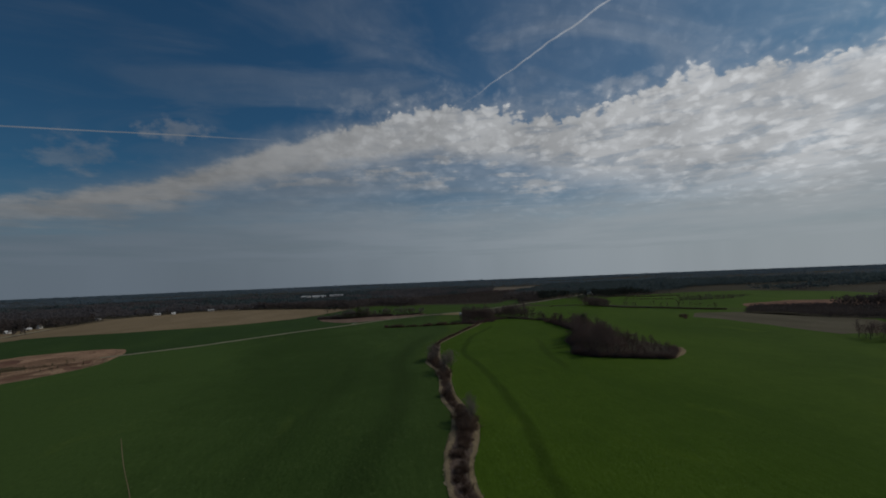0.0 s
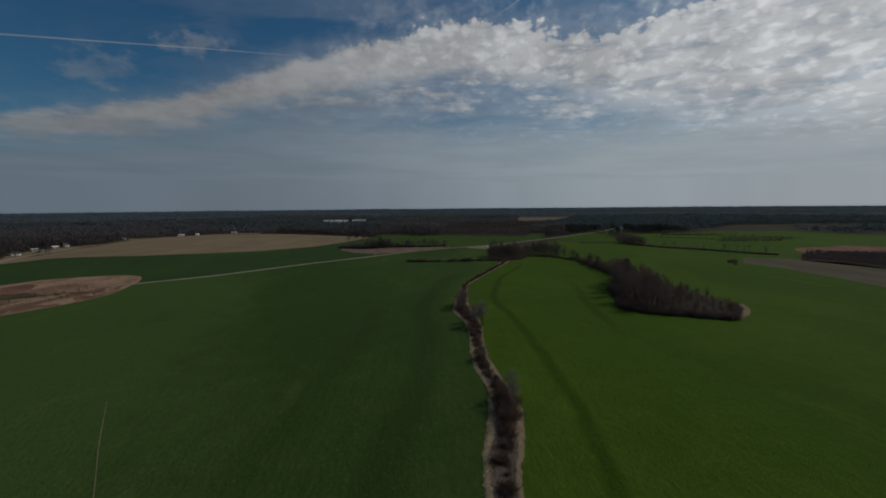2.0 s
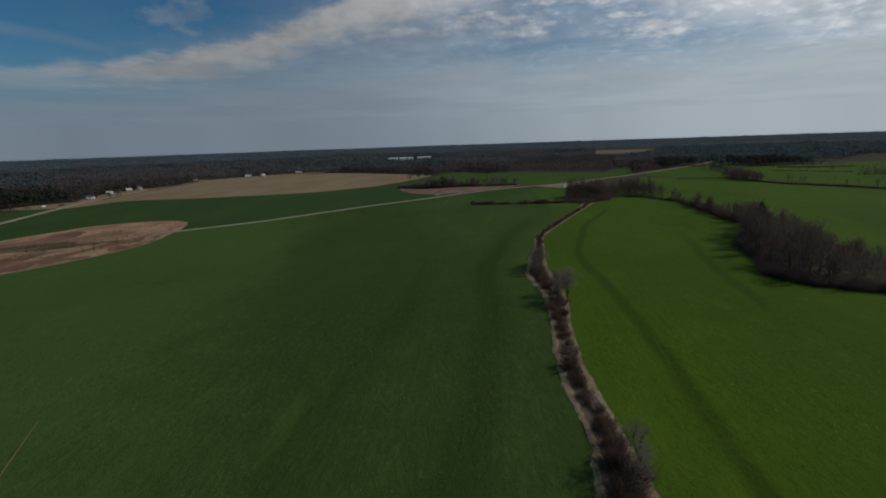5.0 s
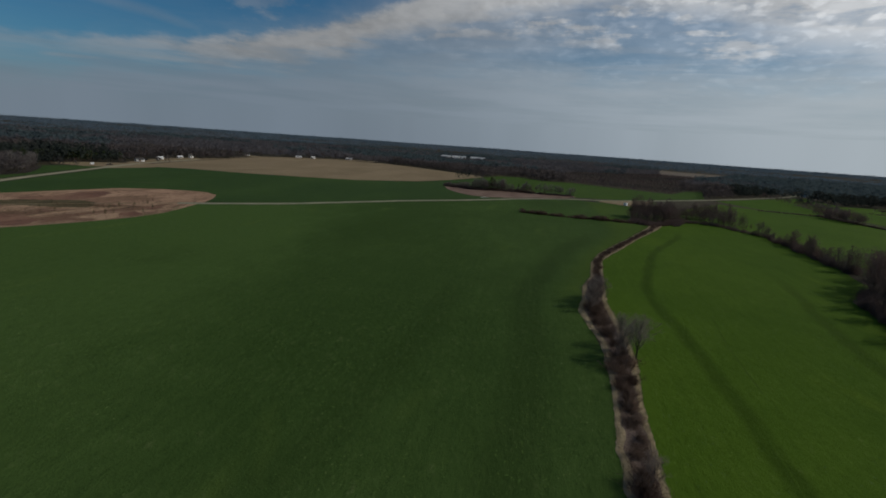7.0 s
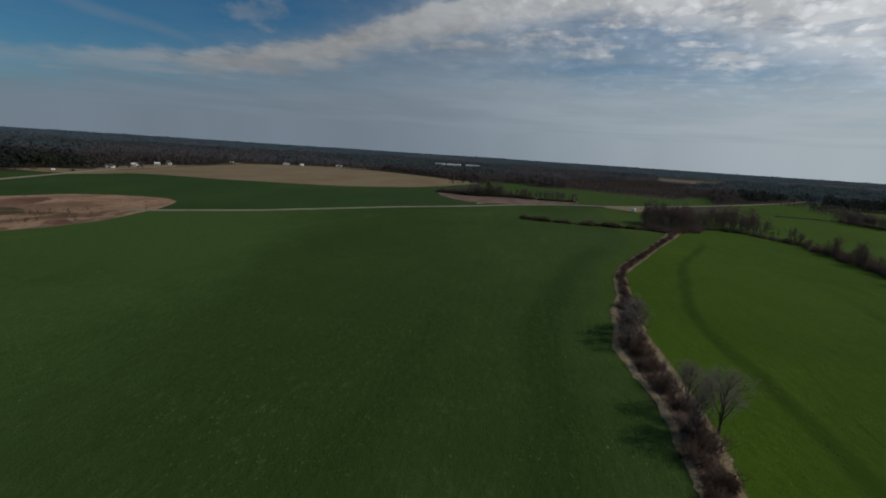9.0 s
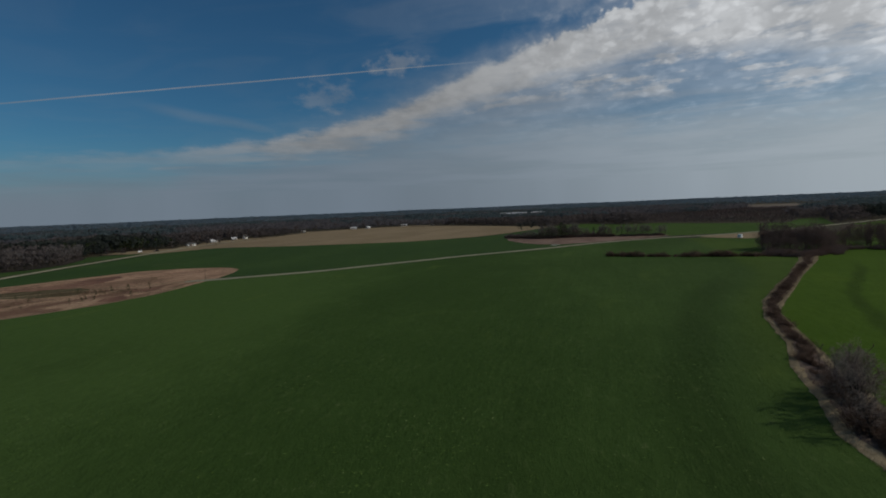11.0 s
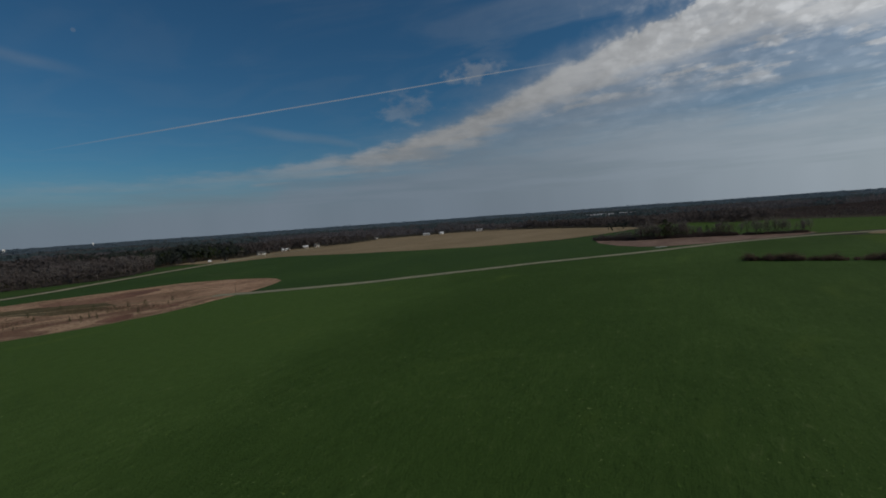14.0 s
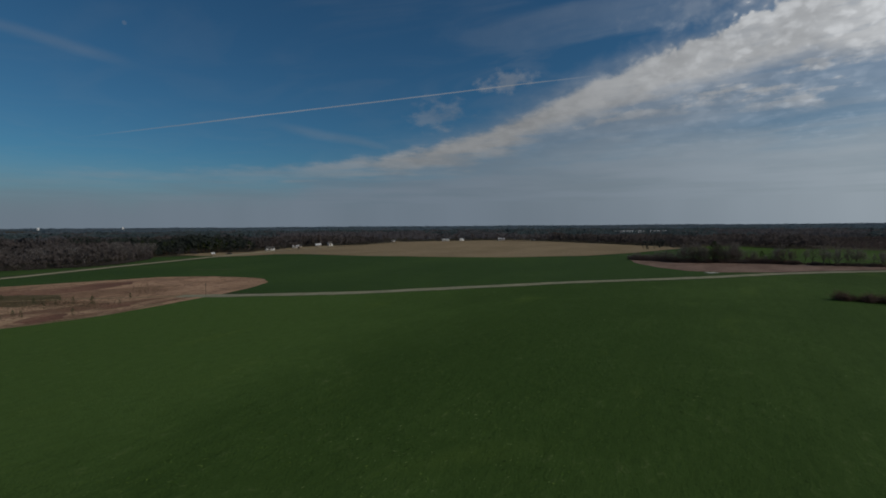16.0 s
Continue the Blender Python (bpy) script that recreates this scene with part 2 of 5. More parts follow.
ground_glow = blend(nt, step(nt, split.outputs[2], -0.02, 0.0), (0.03, 0.045, 0.02), colour)
back = node(nt, "ShaderNodeBackground", None, {0: ground_glow, 1: 1.0})
nt.links.new(back.outputs[0], node(nt, "ShaderNodeOutputWorld").inputs[0])


# ---- materials ----
def surface(name, rough=0.9, metal=0.0):
    m = bpy.data.materials.new(name)
    m.use_nodes = True
    t = m.node_tree
    t.nodes.clear()
    shader = node(t, "ShaderNodeBsdfPrincipled", None, {"Roughness": rough, "Metallic": metal, "Specular IOR Level": 0.2})
    t.links.new(shader.outputs[0], node(t, "ShaderNodeOutputMaterial").inputs[0])
    return m, t, shader


def relief(t, shader, height, strength, distance):
    t.links.new(node(t, "ShaderNodeBump", None, {"Height": height, "Strength": strength, "Distance": distance}).outputs[0], shader.inputs["Normal"])


def crop_material(name, dark, light, pale, dark_bands=None, rows=0.0, light_west=False):
    """Young winter grain: broad patches of thicker and thinner growth, drill rows and tufts."""
    m, t, s = surface(name, 0.95)
    s.inputs["Specular IOR Level"].default_value = 0.04
    p = node(t, "ShaderNodeNewGeometry").outputs["Position"]
    broad = grain(t, stretched(t, p, 1, 0.55, 1, 20), 0.014, 3, 0.5, 0.4)
    patch = grain(t, p, 0.09, 4, 0.6)
    tuft = grain(t, stretched(t, p, 1, 0.5, 1, 30), 0.75, 5, 0.7)
    fine = grain(t, p, 3.2, 4, 0.72)
    drill = grain(t, stretched(t, p, 1, 0.05, 1, 6), 0.55, 3, 0.6)
    f = maths(t, "ADD", maths(t, "MULTIPLY", broad, 0.9), maths(t, "ADD", maths(t, "MULTIPLY", patch, 0.35), maths(t, "MULTIPLY", drill, rows)))
    if light_west:
        # The tone gets lighter towards the field's west side, slightly also at the ditch.
        spot = node(t, "ShaderNodeSeparateXYZ", None, {0: p})
        x = spot.outputs[0]
        aside = maths(t, "ADD", x, maths(t, "MULTIPLY", maths(t, "SUBTRACT", spot.outputs[1], 150.0), 0.22))
        f = maths(t, "ADD", f, maths(t, "ADD", step(t, aside, -42.0, -125.0, -0.10, 0.30), step(t, x, -30.0, 5.0, 0.0, 0.04)))
    c = blend(t, step(t, f, 0.52, 1.05), dark, light)
    # Fresh yellowish growth in long patches, and drill rows that stand out where the growth is uneven.
    fresh = grain(t, stretched(t, p, 1, 0.45, 1), 0.045, 3, 0.55, 0.6)
    c = blend(t, step(t, fresh, 0.60, 0.74, 0.0, 0.45), c, tuple(k * m for k, m in zip(light, (1.35, 1.18, 1.0))))
    row = grain(t, stretched(t, p, 1, 0.22, 1), 1.0, 4, 0.7)
    uneven = step(t, grain(t, stretched(t, p, 1, 0.6, 1, 0, (40, 7, 0)), 0.05, 4, 0.6), 0.44, 0.64, 0.12, 1.0)
    c = blend(t, maths(t, "MULTIPLY", step(t, row, 0.46, 0.34), maths(t, "MULTIPLY", uneven, 0.22)), c, tuple(0.35 * k for k in dark))
    c = blend(t, maths(t, "MULTIPLY", step(t, row, 0.58, 0.72), maths(t, "MULTIPLY", uneven, 0.18)), c, pale)
    # Dark pits paint the shade between tufts; pale specks stand among them.
    speck = grain(t, stretched(t, p, 1, 0.5, 1), 1.9, 3, 0.7)
    c = blend(t, maths(t, "MULTIPLY", step(t, speck, 0.38, 0.28), maths(t, "MULTIPLY", uneven, 0.8)), c, tuple(0.2 * k for k in dark))
    c = blend(t, maths(t, "MULTIPLY", step(t, speck, 0.64, 0.72), maths(t, "MULTIPLY", uneven, 0.8)), c, tuple(min(0.6, 2.1 * k) for k in pale))
    # Bare soil and pale stubble show through between the tufts.
    c = blend(t, maths(t, "MULTIPLY", step(t, tuft, 0.54, 0.70), step(t, patch, 0.45, 0.7, 0.10, 0.55)), c, pale)
    # Low dips between tufts are painted darker, where shade would lie.
    c = blend(t, step(t, maths(t, "ADD", maths(t, "MULTIPLY", tuft, 0.8), maths(t, "MULTIPLY", fine, 0.8)), 0.84, 0.50, 0.0, 0.5), c, tuple(0.5 * k for k in dark))
    if dark_bands:
        # Wet hollows of darker growth winding beside the ditch; shade painted before the wood.
        xyz = node(t, "ShaderNodeSeparateXYZ", None, {0: p})
        along_y = maths(t, "DIVIDE", xyz.outputs[1], 500.0)
        for line, wide, deep, lush in dark_bands:
            ramp = t.nodes.new("ShaderNodeValToRGB")
            ramp.color_ramp.interpolation = "B_SPLINE"
            for k, (x, y) in enumerate(line):
                e = ramp.color_ramp.elements[k] if k < 2 else ramp.color_ramp.elements.new(0.999)
                e.position = y / 500
                level = (x + 50) / 200
                e.color = (level, level, level, 1)
            t.links.new(along_y, ramp.inputs[0])
            where = maths(t, "SUBTRACT", maths(t, "MULTIPLY", ramp.outputs[0], 200.0), 50.0)
            off = maths(t, "SUBTRACT", xyz.outputs[0], where)
            off = maths(t, "ADD", off, maths(t, "MULTIPLY", maths(t, "SUBTRACT", grain(t, p, 0.05, 3), 0.5), 5.0))
            ends = maths(t, "MULTIPLY", step(t, xyz.outputs[1], line[0][1] - 10, line[0][1] + 25), step(t, xyz.outputs[1], line[-1][1] + 10, line[-1][1] - 40))
            mask = maths(t, "MULTIPLY", step(t, maths(t, "ABSOLUTE", off), wide, wide * 0.2), ends)
            c = blend(t, maths(t, "MULTIPLY", mask, maths(t, "MULTIPLY", step(t, patch, 0.3, 0.6, 0.6, 1.0), deep)), c, tuple(0.4 * k for k in dark))
            if lush:
                # Between the hollow and the ditch the growth is fresher.
                c = blend(t, maths(t, "MULTIPLY", maths(t, "MULTIPLY", step(t, off, wide * 0.7, wide * 2.0), step(t, xyz.outputs[1], 240.0, 330.0, 0.10, 1.0)), lush), c, (0.085, 0.125, 0.014))
    t.links.new(c, s.inputs["Base Color"])
    relief(t, s, maths(t, "ADD", maths(t, "MULTIPLY", row, 0.3), maths(t, "ADD", tuft, maths(t, "MULTIPLY", fine, 0.5))), 0.6, 0.36)
    return m


def earth_material(name, a_colour, b_colour, c_colour, scale=0.05, contrast=(0.35, 0.7), spots=0.4, lines=None):
    m, t, s = surface(name, 0.95)
    s.inputs["Specular IOR Level"].default_value = 0.04
    p = node(t, "ShaderNodeNewGeometry").outputs["Position"]
    big = grain(t, stretched(t, p, 1, 0.45, 1, -35), scale, 5, 0.6, 0.5)
    mid = grain(t, p, scale * 7, 5, 0.65)
    fine = grain(t, p, 1.6, 5, 0.7)
    c = blend(t, step(t, big, *contrast), a_colour, b_colour)
    c = blend(t, maths(t, "MULTIPLY", step(t, mid, 0.5, 0.66), spots), c, c_colour)
    if lines:
        turn, size, deep = lines
        w = node(t, "ShaderNodeTexWave", {"bands_direction": "X"}, {"Vector": stretched(t, p, 1, 1, 1, turn), "Scale": size, "Distortion": 3.0, "Detail": 2.0, "Detail Scale": 0.4}).outputs["Fac"]
        c = blend(t, maths(t, "MULTIPLY", w, deep), c, c_colour)
    c = blend(t, step(t, fine, 0.4, 0.62, 0.0, 0.35), c, tuple(0.55 * k for k in a_colour))
    t.links.new(c, s.inputs["Base Color"])
    relief(t, s, maths(t, "ADD", fine, mid), 0.7, 0.4)
    return m


def island_material(name, low, high, rough=0.9, mottled=None, crown=False, canopy=False):
    """Twigs, needles and stems, each piece a little different; a crown of far trees lets light pass."""
    m, t, s = surface(name, rough)
    geometry = node(t, "ShaderNodeNewGeometry")
    c = blend(t, geometry.outputs["Random Per Island"], low, high)
    c = blend(t, maths(t, "MULTIPLY", node(t, "ShaderNodeObjectInfo").outputs["Random"], 0.35), c, tuple(0.6 * k for k in low))
    if mottled:
        c = blend(t, step(t, grain(t, geometry.outputs["Position"], mottled[0], 3), 0.42, 0.62), c, mottled[1])
    if crown:
        # A loose mass of thin twigs: half of the light passes through to the other side.
        through_it = node(t, "ShaderNodeBsdfTranslucent", None, {"Color": c})
        facing = node(t, "ShaderNodeBsdfDiffuse", None, {"Color": c})
        if canopy:
            # Seen from far off the twigs of a whole stand catch the light like one loose surface.
            lean = node(t, "ShaderNodeVectorMath", {"operation": "SCALE"}, {0: geometry.outputs["Normal"], "Scale": 0.42}).outputs[0]
            lean = node(t, "ShaderNodeVectorMath", {"operation": "ADD"}, {0: lean, 1: (0.0, 0.0, 0.8)}).outputs[0]
            t.links.new(node(t, "ShaderNodeVectorMath", {"operation": "NORMALIZE"}, {0: lean}).outputs[0], facing.inputs["Normal"])
        both = node(t, "ShaderNodeMixShader", None, {0: 0.35 if canopy else 0.5, 1: facing.outputs[0], 2: through_it.outputs[0]})
        t.links.new(both.outputs[0], [n for n in t.nodes if n.bl_idname == "ShaderNodeOutputMaterial"][0].inputs[0])
    t.links.new(c, s.inputs["Base Color"])
    return m


def painted(name, colour, rough=0.6, wear=0.25, metal=0.0, scale=1.5):
    m, t, s = surface(name, rough, metal)
    p = node(t, "ShaderNodeTexCoord").outputs["Object"]
    c = blend(t, step(t, grain(t, p, scale, 5, 0.65), 0.4, 0.75, 0.0, wear), colour, tuple(0.5 * k for k in colour))
    t.links.new(c, s.inputs["Base Color"])
    relief(t, s, grain(t, p, 9.0, 4), 0.15, 0.02)
    return m


# The second band is the shade before the wood, painted as darker growth.
EAST_SWALE_AND_SHADE = [([(34, 75), (34, 96), (37, 118), (42, 145), (44, 186), (46, 230), (44, 262), (43, 287), (49, 318), (62, 366), (84, 408), (100, 447)], 3.4, 0.55, 0.0), ([(84, 215), (90, 248), (91, 270), (101, 303), (108, 345)], 3.6, 0.4, 0.0)]
# The two fields differ in tone; the sun's backlighting is put into it too.
WEST_CROP = crop_material("winter grain west", (0.036, 0.066, 0.014), (0.059, 0.100, 0.023), (0.110, 0.130, 0.048), [([(-14, 90), (-8, 128), (-1, 160), (3, 200), (3, 240), (0, 265), (4, 293), (19, 357), (42, 410)], 8.0, 0.34, 0.32), ([(-40, 100), (-34, 160), (-22, 220), (-24, 290)], 7.0, 0.2, 0.0)], 0.3, True)
EAST_CROP = crop_material("winter grain east", (0.043, 0.084, 0.006), (0.066, 0.115, 0.010), (0.105, 0.137, 0.03), EAST_SWALE_AND_SHADE, 0.35)
NORTH_CROP = crop_material("winter grain north", (0.034, 0.064, 0.018), (0.050, 0.086, 0.022), (0.085, 0.10, 0.045), None, 0.2)
PASTURE = crop_material("winter pasture", (0.046, 0.092, 0.006), (0.068, 0.118, 0.009), (0.09, 0.12, 0.03), None, 0.2)
FAR_CROP = crop_material("winter grain far", (0.042, 0.078, 0.013), (0.060, 0.100, 0.018), (0.09, 0.115, 0.04), None, 0.2)
TRODDEN = crop_material("trodden grain", (0.044, 0.082, 0.007), (0.060, 0.103, 0.010), (0.08, 0.09, 0.03))
FALLOW = earth_material("red broom sedge", (0.265, 0.158, 0.100), (0.455, 0.282, 0.176), (0.160, 0.092, 0.060), 0.04, (0.38, 0.56), 0.85)
HEATH = earth_material("dull brown heath", (0.200, 0.115, 0.073), (0.450, 0.294, 0.181), (0.125, 0.069, 0.048), 0.075, (0.42, 0.60), 0.9)
MAROON = earth_material("maroon dead brush", (0.175, 0.091, 0.063), (0.288, 0.160, 0.103), (0.113, 0.068, 0.048), 0.06, (0.38, 0.62), 0.8)
OLIVE = earth_material("dark olive rushes", (0.090, 0.074, 0.036), (0.156, 0.120, 0.066), (0.060, 0.050, 0.026), 0.08, (0.38, 0.62), 0.8)
STRIP_SOIL = earth_material("dull reddish dry grass", (0.18, 0.116, 0.088), (0.27, 0.18, 0.138), (0.115, 0.075, 0.06), 0.06, (0.38, 0.62), 0.7)
STUBBLE = earth_material("pale stubble", (0.245, 0.18, 0.105), (0.32, 0.24, 0.145), (0.19, 0.135, 0.075), 0.02, (0.3, 0.7), 0.4, (62, 0.05, 0.35))
DULL_TAN = earth_material("dull tan stubble", (0.150, 0.122, 0.092), (0.200, 0.160, 0.120), (0.11, 0.09, 0.07), 0.01, (0.3, 0.7), 0.4)
LITTER = earth_material("leaf litter", (0.05, 0.042, 0.03), (0.075, 0.062, 0.04), (0.045, 0.055, 0.02), 0.02, (0.35, 0.65), 0.5)
TURF = earth_material("rough winter grass", (0.07, 0.085, 0.03), (0.10, 0.10, 0.045), (0.13, 0.11, 0.06), 0.03, (0.35, 0.65), 0.5)
GRAVEL = earth_material("gravel track", (0.240, 0.228, 0.152), (0.304, 0.278, 0.189), (0.152, 0.164, 0.083), 0.15, (0.35, 0.65), 0.45)
ASPHALT = earth_material("worn asphalt", (0.310, 0.276, 0.184), (0.356, 0.310, 0.207), (0.230, 0.207, 0.138), 0.1, (0.35, 0.65), 0.3)
DRY_GRASS = earth_material("dry verge grass", (0.322, 0.246, 0.144), (0.423, 0.330, 0.197), (0.171, 0.128, 0.066), 0.2, (0.35, 0.65), 0.5)
DITCH_BED = earth_material("ditch bed", (0.143, 0.103, 0.080), (0.195, 0.143, 0.115), (0.086, 0.061, 0.048), 0.2, (0.35, 0.65), 0.6)
NEAR_WHITE = earth_material("near-white ground", (0.62, 0.60, 0.55), (0.75, 0.72, 0.66), (0.5, 0.47, 0.42), 0.2, (0.35, 0.65), 0.3)
SOIL = earth_material("brown tilled soil", (0.105, 0.09, 0.058), (0.14, 0.118, 0.078), (0.09, 0.10, 0.04), 0.03, (0.35, 0.65), 0.4)
BARK = painted("grey bark", (0.085, 0.068, 0.055), 0.95, 0.6)
DARK_BARK = painted("dark bark", (0.040, 0.034, 0.030), 0.95, 0.6)
PALE_BARK = painted("pale bark", (0.42, 0.38, 0.32), 0.9, 0.5)
PINE_BARK = painted("pine bark", (0.10, 0.06, 0.04), 0.95, 0.6)
TWIGS = island_material("bare twigs", (0.101, 0.076, 0.069), (0.176, 0.137, 0.124), 0.95, (0.05, (0.126, 0.087, 0.076)), True)
GREY_TWIGS = island_material("grey twigs", (0.209, 0.172, 0.151), (0.355, 0.298, 0.262), 0.95, None, True)
EDGE_TWIGS = island_material("grey-brown twigs", (0.183, 0.159, 0.144), (0.287, 0.250, 0.229), 0.95, None, True)
NEEDLES = island_material("pine needles", (0.028, 0.042, 0.014), (0.06, 0.08, 0.028))
BRAMBLE = island_material("bramble stems", (0.099, 0.065, 0.048), (0.264, 0.188, 0.145), 0.9, (0.35, (0.073, 0.048, 0.037)), True)
STRAW = island_material("dry straw", (0.300, 0.237, 0.150), (0.525, 0.425, 0.288), 0.9, None, True, True)
TUFT = island_material("grain tufts", (0.05, 0.10, 0.012), (0.10, 0.145, 0.028))
REED = island_material("dark rushes", (0.075, 0.055, 0.032), (0.15, 0.105, 0.065))
SEDGE = island_material("sedge stems", (0.24, 0.150, 0.100), (0.42, 0.275, 0.175), 0.9, (0.13, (0.140, 0.090, 0.066)), True, True)
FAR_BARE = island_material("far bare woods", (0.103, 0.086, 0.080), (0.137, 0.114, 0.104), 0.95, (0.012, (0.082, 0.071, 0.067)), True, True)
# Distance haze is put into these four base colours, bluer farther out.
MIDDLE_WOOD = island_material("haze-tinted middle woods", (0.127, 0.116, 0.119), (0.153, 0.137, 0.141), 0.95, (0.0045, (0.091, 0.092, 0.099)), True, True)
MIDDLE_PINE = island_material("haze-tinted middle pines", (0.074, 0.100, 0.106), (0.097, 0.125, 0.129), 0.95, None, True, True)
HAZY_PINE = island_material("haze-tinted far pines", (0.108, 0.153, 0.189), (0.126, 0.170, 0.204), 0.95, None, True, True)
HAZY_WOOD = island_material("haze-tinted far woods", (0.144, 0.179, 0.218), (0.162, 0.198, 0.234), 0.95, (0.002, (0.117, 0.155, 0.190)), True, True)
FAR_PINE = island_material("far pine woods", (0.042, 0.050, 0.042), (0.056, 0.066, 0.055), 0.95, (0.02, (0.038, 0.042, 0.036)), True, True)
RED_BRUSH = island_material("reddish brush", (0.098, 0.072, 0.070), (0.130, 0.096, 0.092), 0.95, (0.01, (0.070, 0.060, 0.056)), True, True)
WHITE_WALL = painted("white siding", (0.86, 0.84, 0.80), 0.6, 0.2)
TAN_WALL = painted("tan siding", (0.45, 0.38, 0.30), 0.7, 0.2)
DARK_ROOF = painted("dark shingles", (0.07, 0.065, 0.06), 0.9, 0.4)
PALE_ROOF = painted("pale sheet roof", (0.62, 0.61, 0.60), 0.8, 0.3)
GLASS = painted("dark window glass", (0.03, 0.035, 0.04), 0.15, 0.1)
TRIM = painted("window trim", (0.7, 0.7, 0.68), 0.6, 0.2)
DOOR = painted("door paint", (0.20, 0.11, 0.08), 0.5, 0.2)
CAR_DARK = painted("dark car paint", (0.02, 0.02, 0.024), 0.3, 0.1)
CAR_WHITE = painted("white car paint", (0.75, 0.75, 0.75), 0.35, 0.1)
RUBBER = painted("tyre rubber", (0.02, 0.02, 0.02), 0.9, 0.3)
CHROME = painted("steel rim", (0.5, 0.5, 0.5), 0.3, 0.1, 1.0)
PUDDLE, t, s = surface("standing water", 0.05)
s.inputs["Base Color"].default_value = (0.03, 0.035, 0.03, 1)
s.inputs["Specular IOR Level"].default_value = 0.5
relief(t, s, grain(t, node(t, "ShaderNodeNewGeometry").outputs["Position"], 1.2, 2), 0.05, 0.02)


# ---- geometry helpers ----
def mesh_of(name, verts, faces, material, smooth=False):
    me = bpy.data.meshes.new(name)
    me.from_pydata(verts, [], faces)
    me.materials.append(material)
    if smooth:
        me.polygons.foreach_set("use_smooth", [True] * len(me.polygons))
    me.update()
    return me


def part(name, data, parent, label="", place=None):
    ob = new(name, data)
    ob.parent = parent
    if place is not None:
        ob.matrix_basis = place
    if label:
        ob["label"] = label
    return ob


def triangles_of(name, points, material):
    """One mesh of loose triangles from an array of shape (n, 3, 3)."""
    n = len(points)
    me = bpy.data.meshes.new(name)
    me.vertices.add(3 * n)
    me.vertices.foreach_set("co", points.astype(np.float32).ravel())
    me.loops.add(3 * n)
    me.loops.foreach_set("vertex_index", np.arange(3 * n, dtype=np.int32))
    me.polygons.add(n)
    me.polygons.foreach_set("loop_start", np.arange(0, 3 * n, 3, dtype=np.int32))
    me.materials.append(material)
    me.update(calc_edges=True)
    return me


rng = np.random.default_rng(7)


def inside(points, outline):
    """Which of the points (n, 2) lie inside the outline."""
    x, y = points[:, 0], points[:, 1]
    hit = np.zeros(len(points), bool)
    for (x0, y0), (x1, y1) in zip(outline, outline[1:] + outline[:1]):
        if y0 != y1:
            hit ^= ((y0 > y) != (y1 > y)) & (x < (x1 - x0) * (y - y0) / (y1 - y0) + x0)
    return hit


def wavy(outline, length=9.0, amount=1.2):
    """An outline cut into short pieces that wander a little."""
    done = []
    for (x0, y0), (x1, y1) in zip(outline, outline[1:] + outline[:1]):
        n = max(1, min(60, int(math.hypot(x1 - x0, y1 - y0) / length)))
        for k in range(n):
            x, y = x0 + (x1 - x0) * k / n, y0 + (y1 - y0) * k / n
            d = noise.noise_vector(Vector((x * 0.05, y * 0.05, 3.0))) * amount + noise.noise_vector(Vector((x * 0.3, y * 0.3, 8.0))) * amount * 0.35
            done.append((x + d.x, y + d.y))
    return done


def patch(name, outline, z, material, label, category, amount=1.2, length=9.0):
    """A field: a thin sheet on the ground with a wandering edge."""
    bm = bmesh.new()
    face = bm.faces.new([bm.verts.new((x, y, z)) for x, y in wavy(outline, length, amount)])
    bmesh.ops.triangulate(bm, faces=[face])
    for f in bm.faces:
        if f.normal.z < 0:
            f.normal_flip()
    me = bpy.data.meshes.new(name)
    bm.to_mesh(me)
    bm.free()
    me.materials.append(material)
    return tagged(new(name, me), label, category, kind="structure")


def spline(points, gap):
    """Points at an even gap along a smooth line through those given."""
    p = [Vector((*q, 0)) for q in points]
    p = [2 * p[0] - p[1]] + p + [2 * p[-1] - p[-2]]
    out = []
    for k in range(1, len(p) - 2):
        n = max(1, int((p[k + 1] - p[k]).length / gap))
        for j in range(n):
            t = j / n
            a, b, c, d = p[k - 1], p[k], p[k + 1], p[k + 2]
            out.append(0.5 * (2 * b + (c - a) * t + (2 * a - 5 * b + 4 * c - d) * t * t + (3 * b - a - 3 * c + d) * t**3))
    return out + [p[-2]]


def strip(name, points, width, z, material, label, category, rough_edge=0.25, gap=6.0):
    """A road or track, slightly crowned, with an uneven edge."""
    line, verts, faces = spline(points, gap), [], []
    for k, p in enumerate(line):
        d = (line[min(k + 1, len(line) - 1)] - line[max(k - 1, 0)]).normalized()
        side = Vector((d.y, -d.x, 0))
        for s, up in ((-0.5, 0.0), (-0.2, 0.05), (0.2, 0.05), (0.5, 0.0)):
            w = width * s + (noise.noise(Vector((p.x * 0.15, p.y * 0.15, s * 9))) * rough_edge * width if abs(s) == 0.5 else 0)
            verts.append((*(p + side * w).xy, z + up * min(1.0, width / 4)))
        if k:
            for j in range(3):
                a = 4 * k + j
                faces.append((a - 4, a, a + 1, a - 3))
    me = mesh_of(name, verts, faces, material)
    bm = bmesh.new()
    bm.from_mesh(me)
    bmesh.ops.recalc_face_normals(bm, faces=bm.faces)
    if sum(f.normal.z for f in bm.faces) < 0:
        bmesh.ops.reverse_faces(bm, faces=bm.faces)
    bm.to_mesh(me)
    bm.free()
    return tagged(new(name, me), label, category, kind="structure")


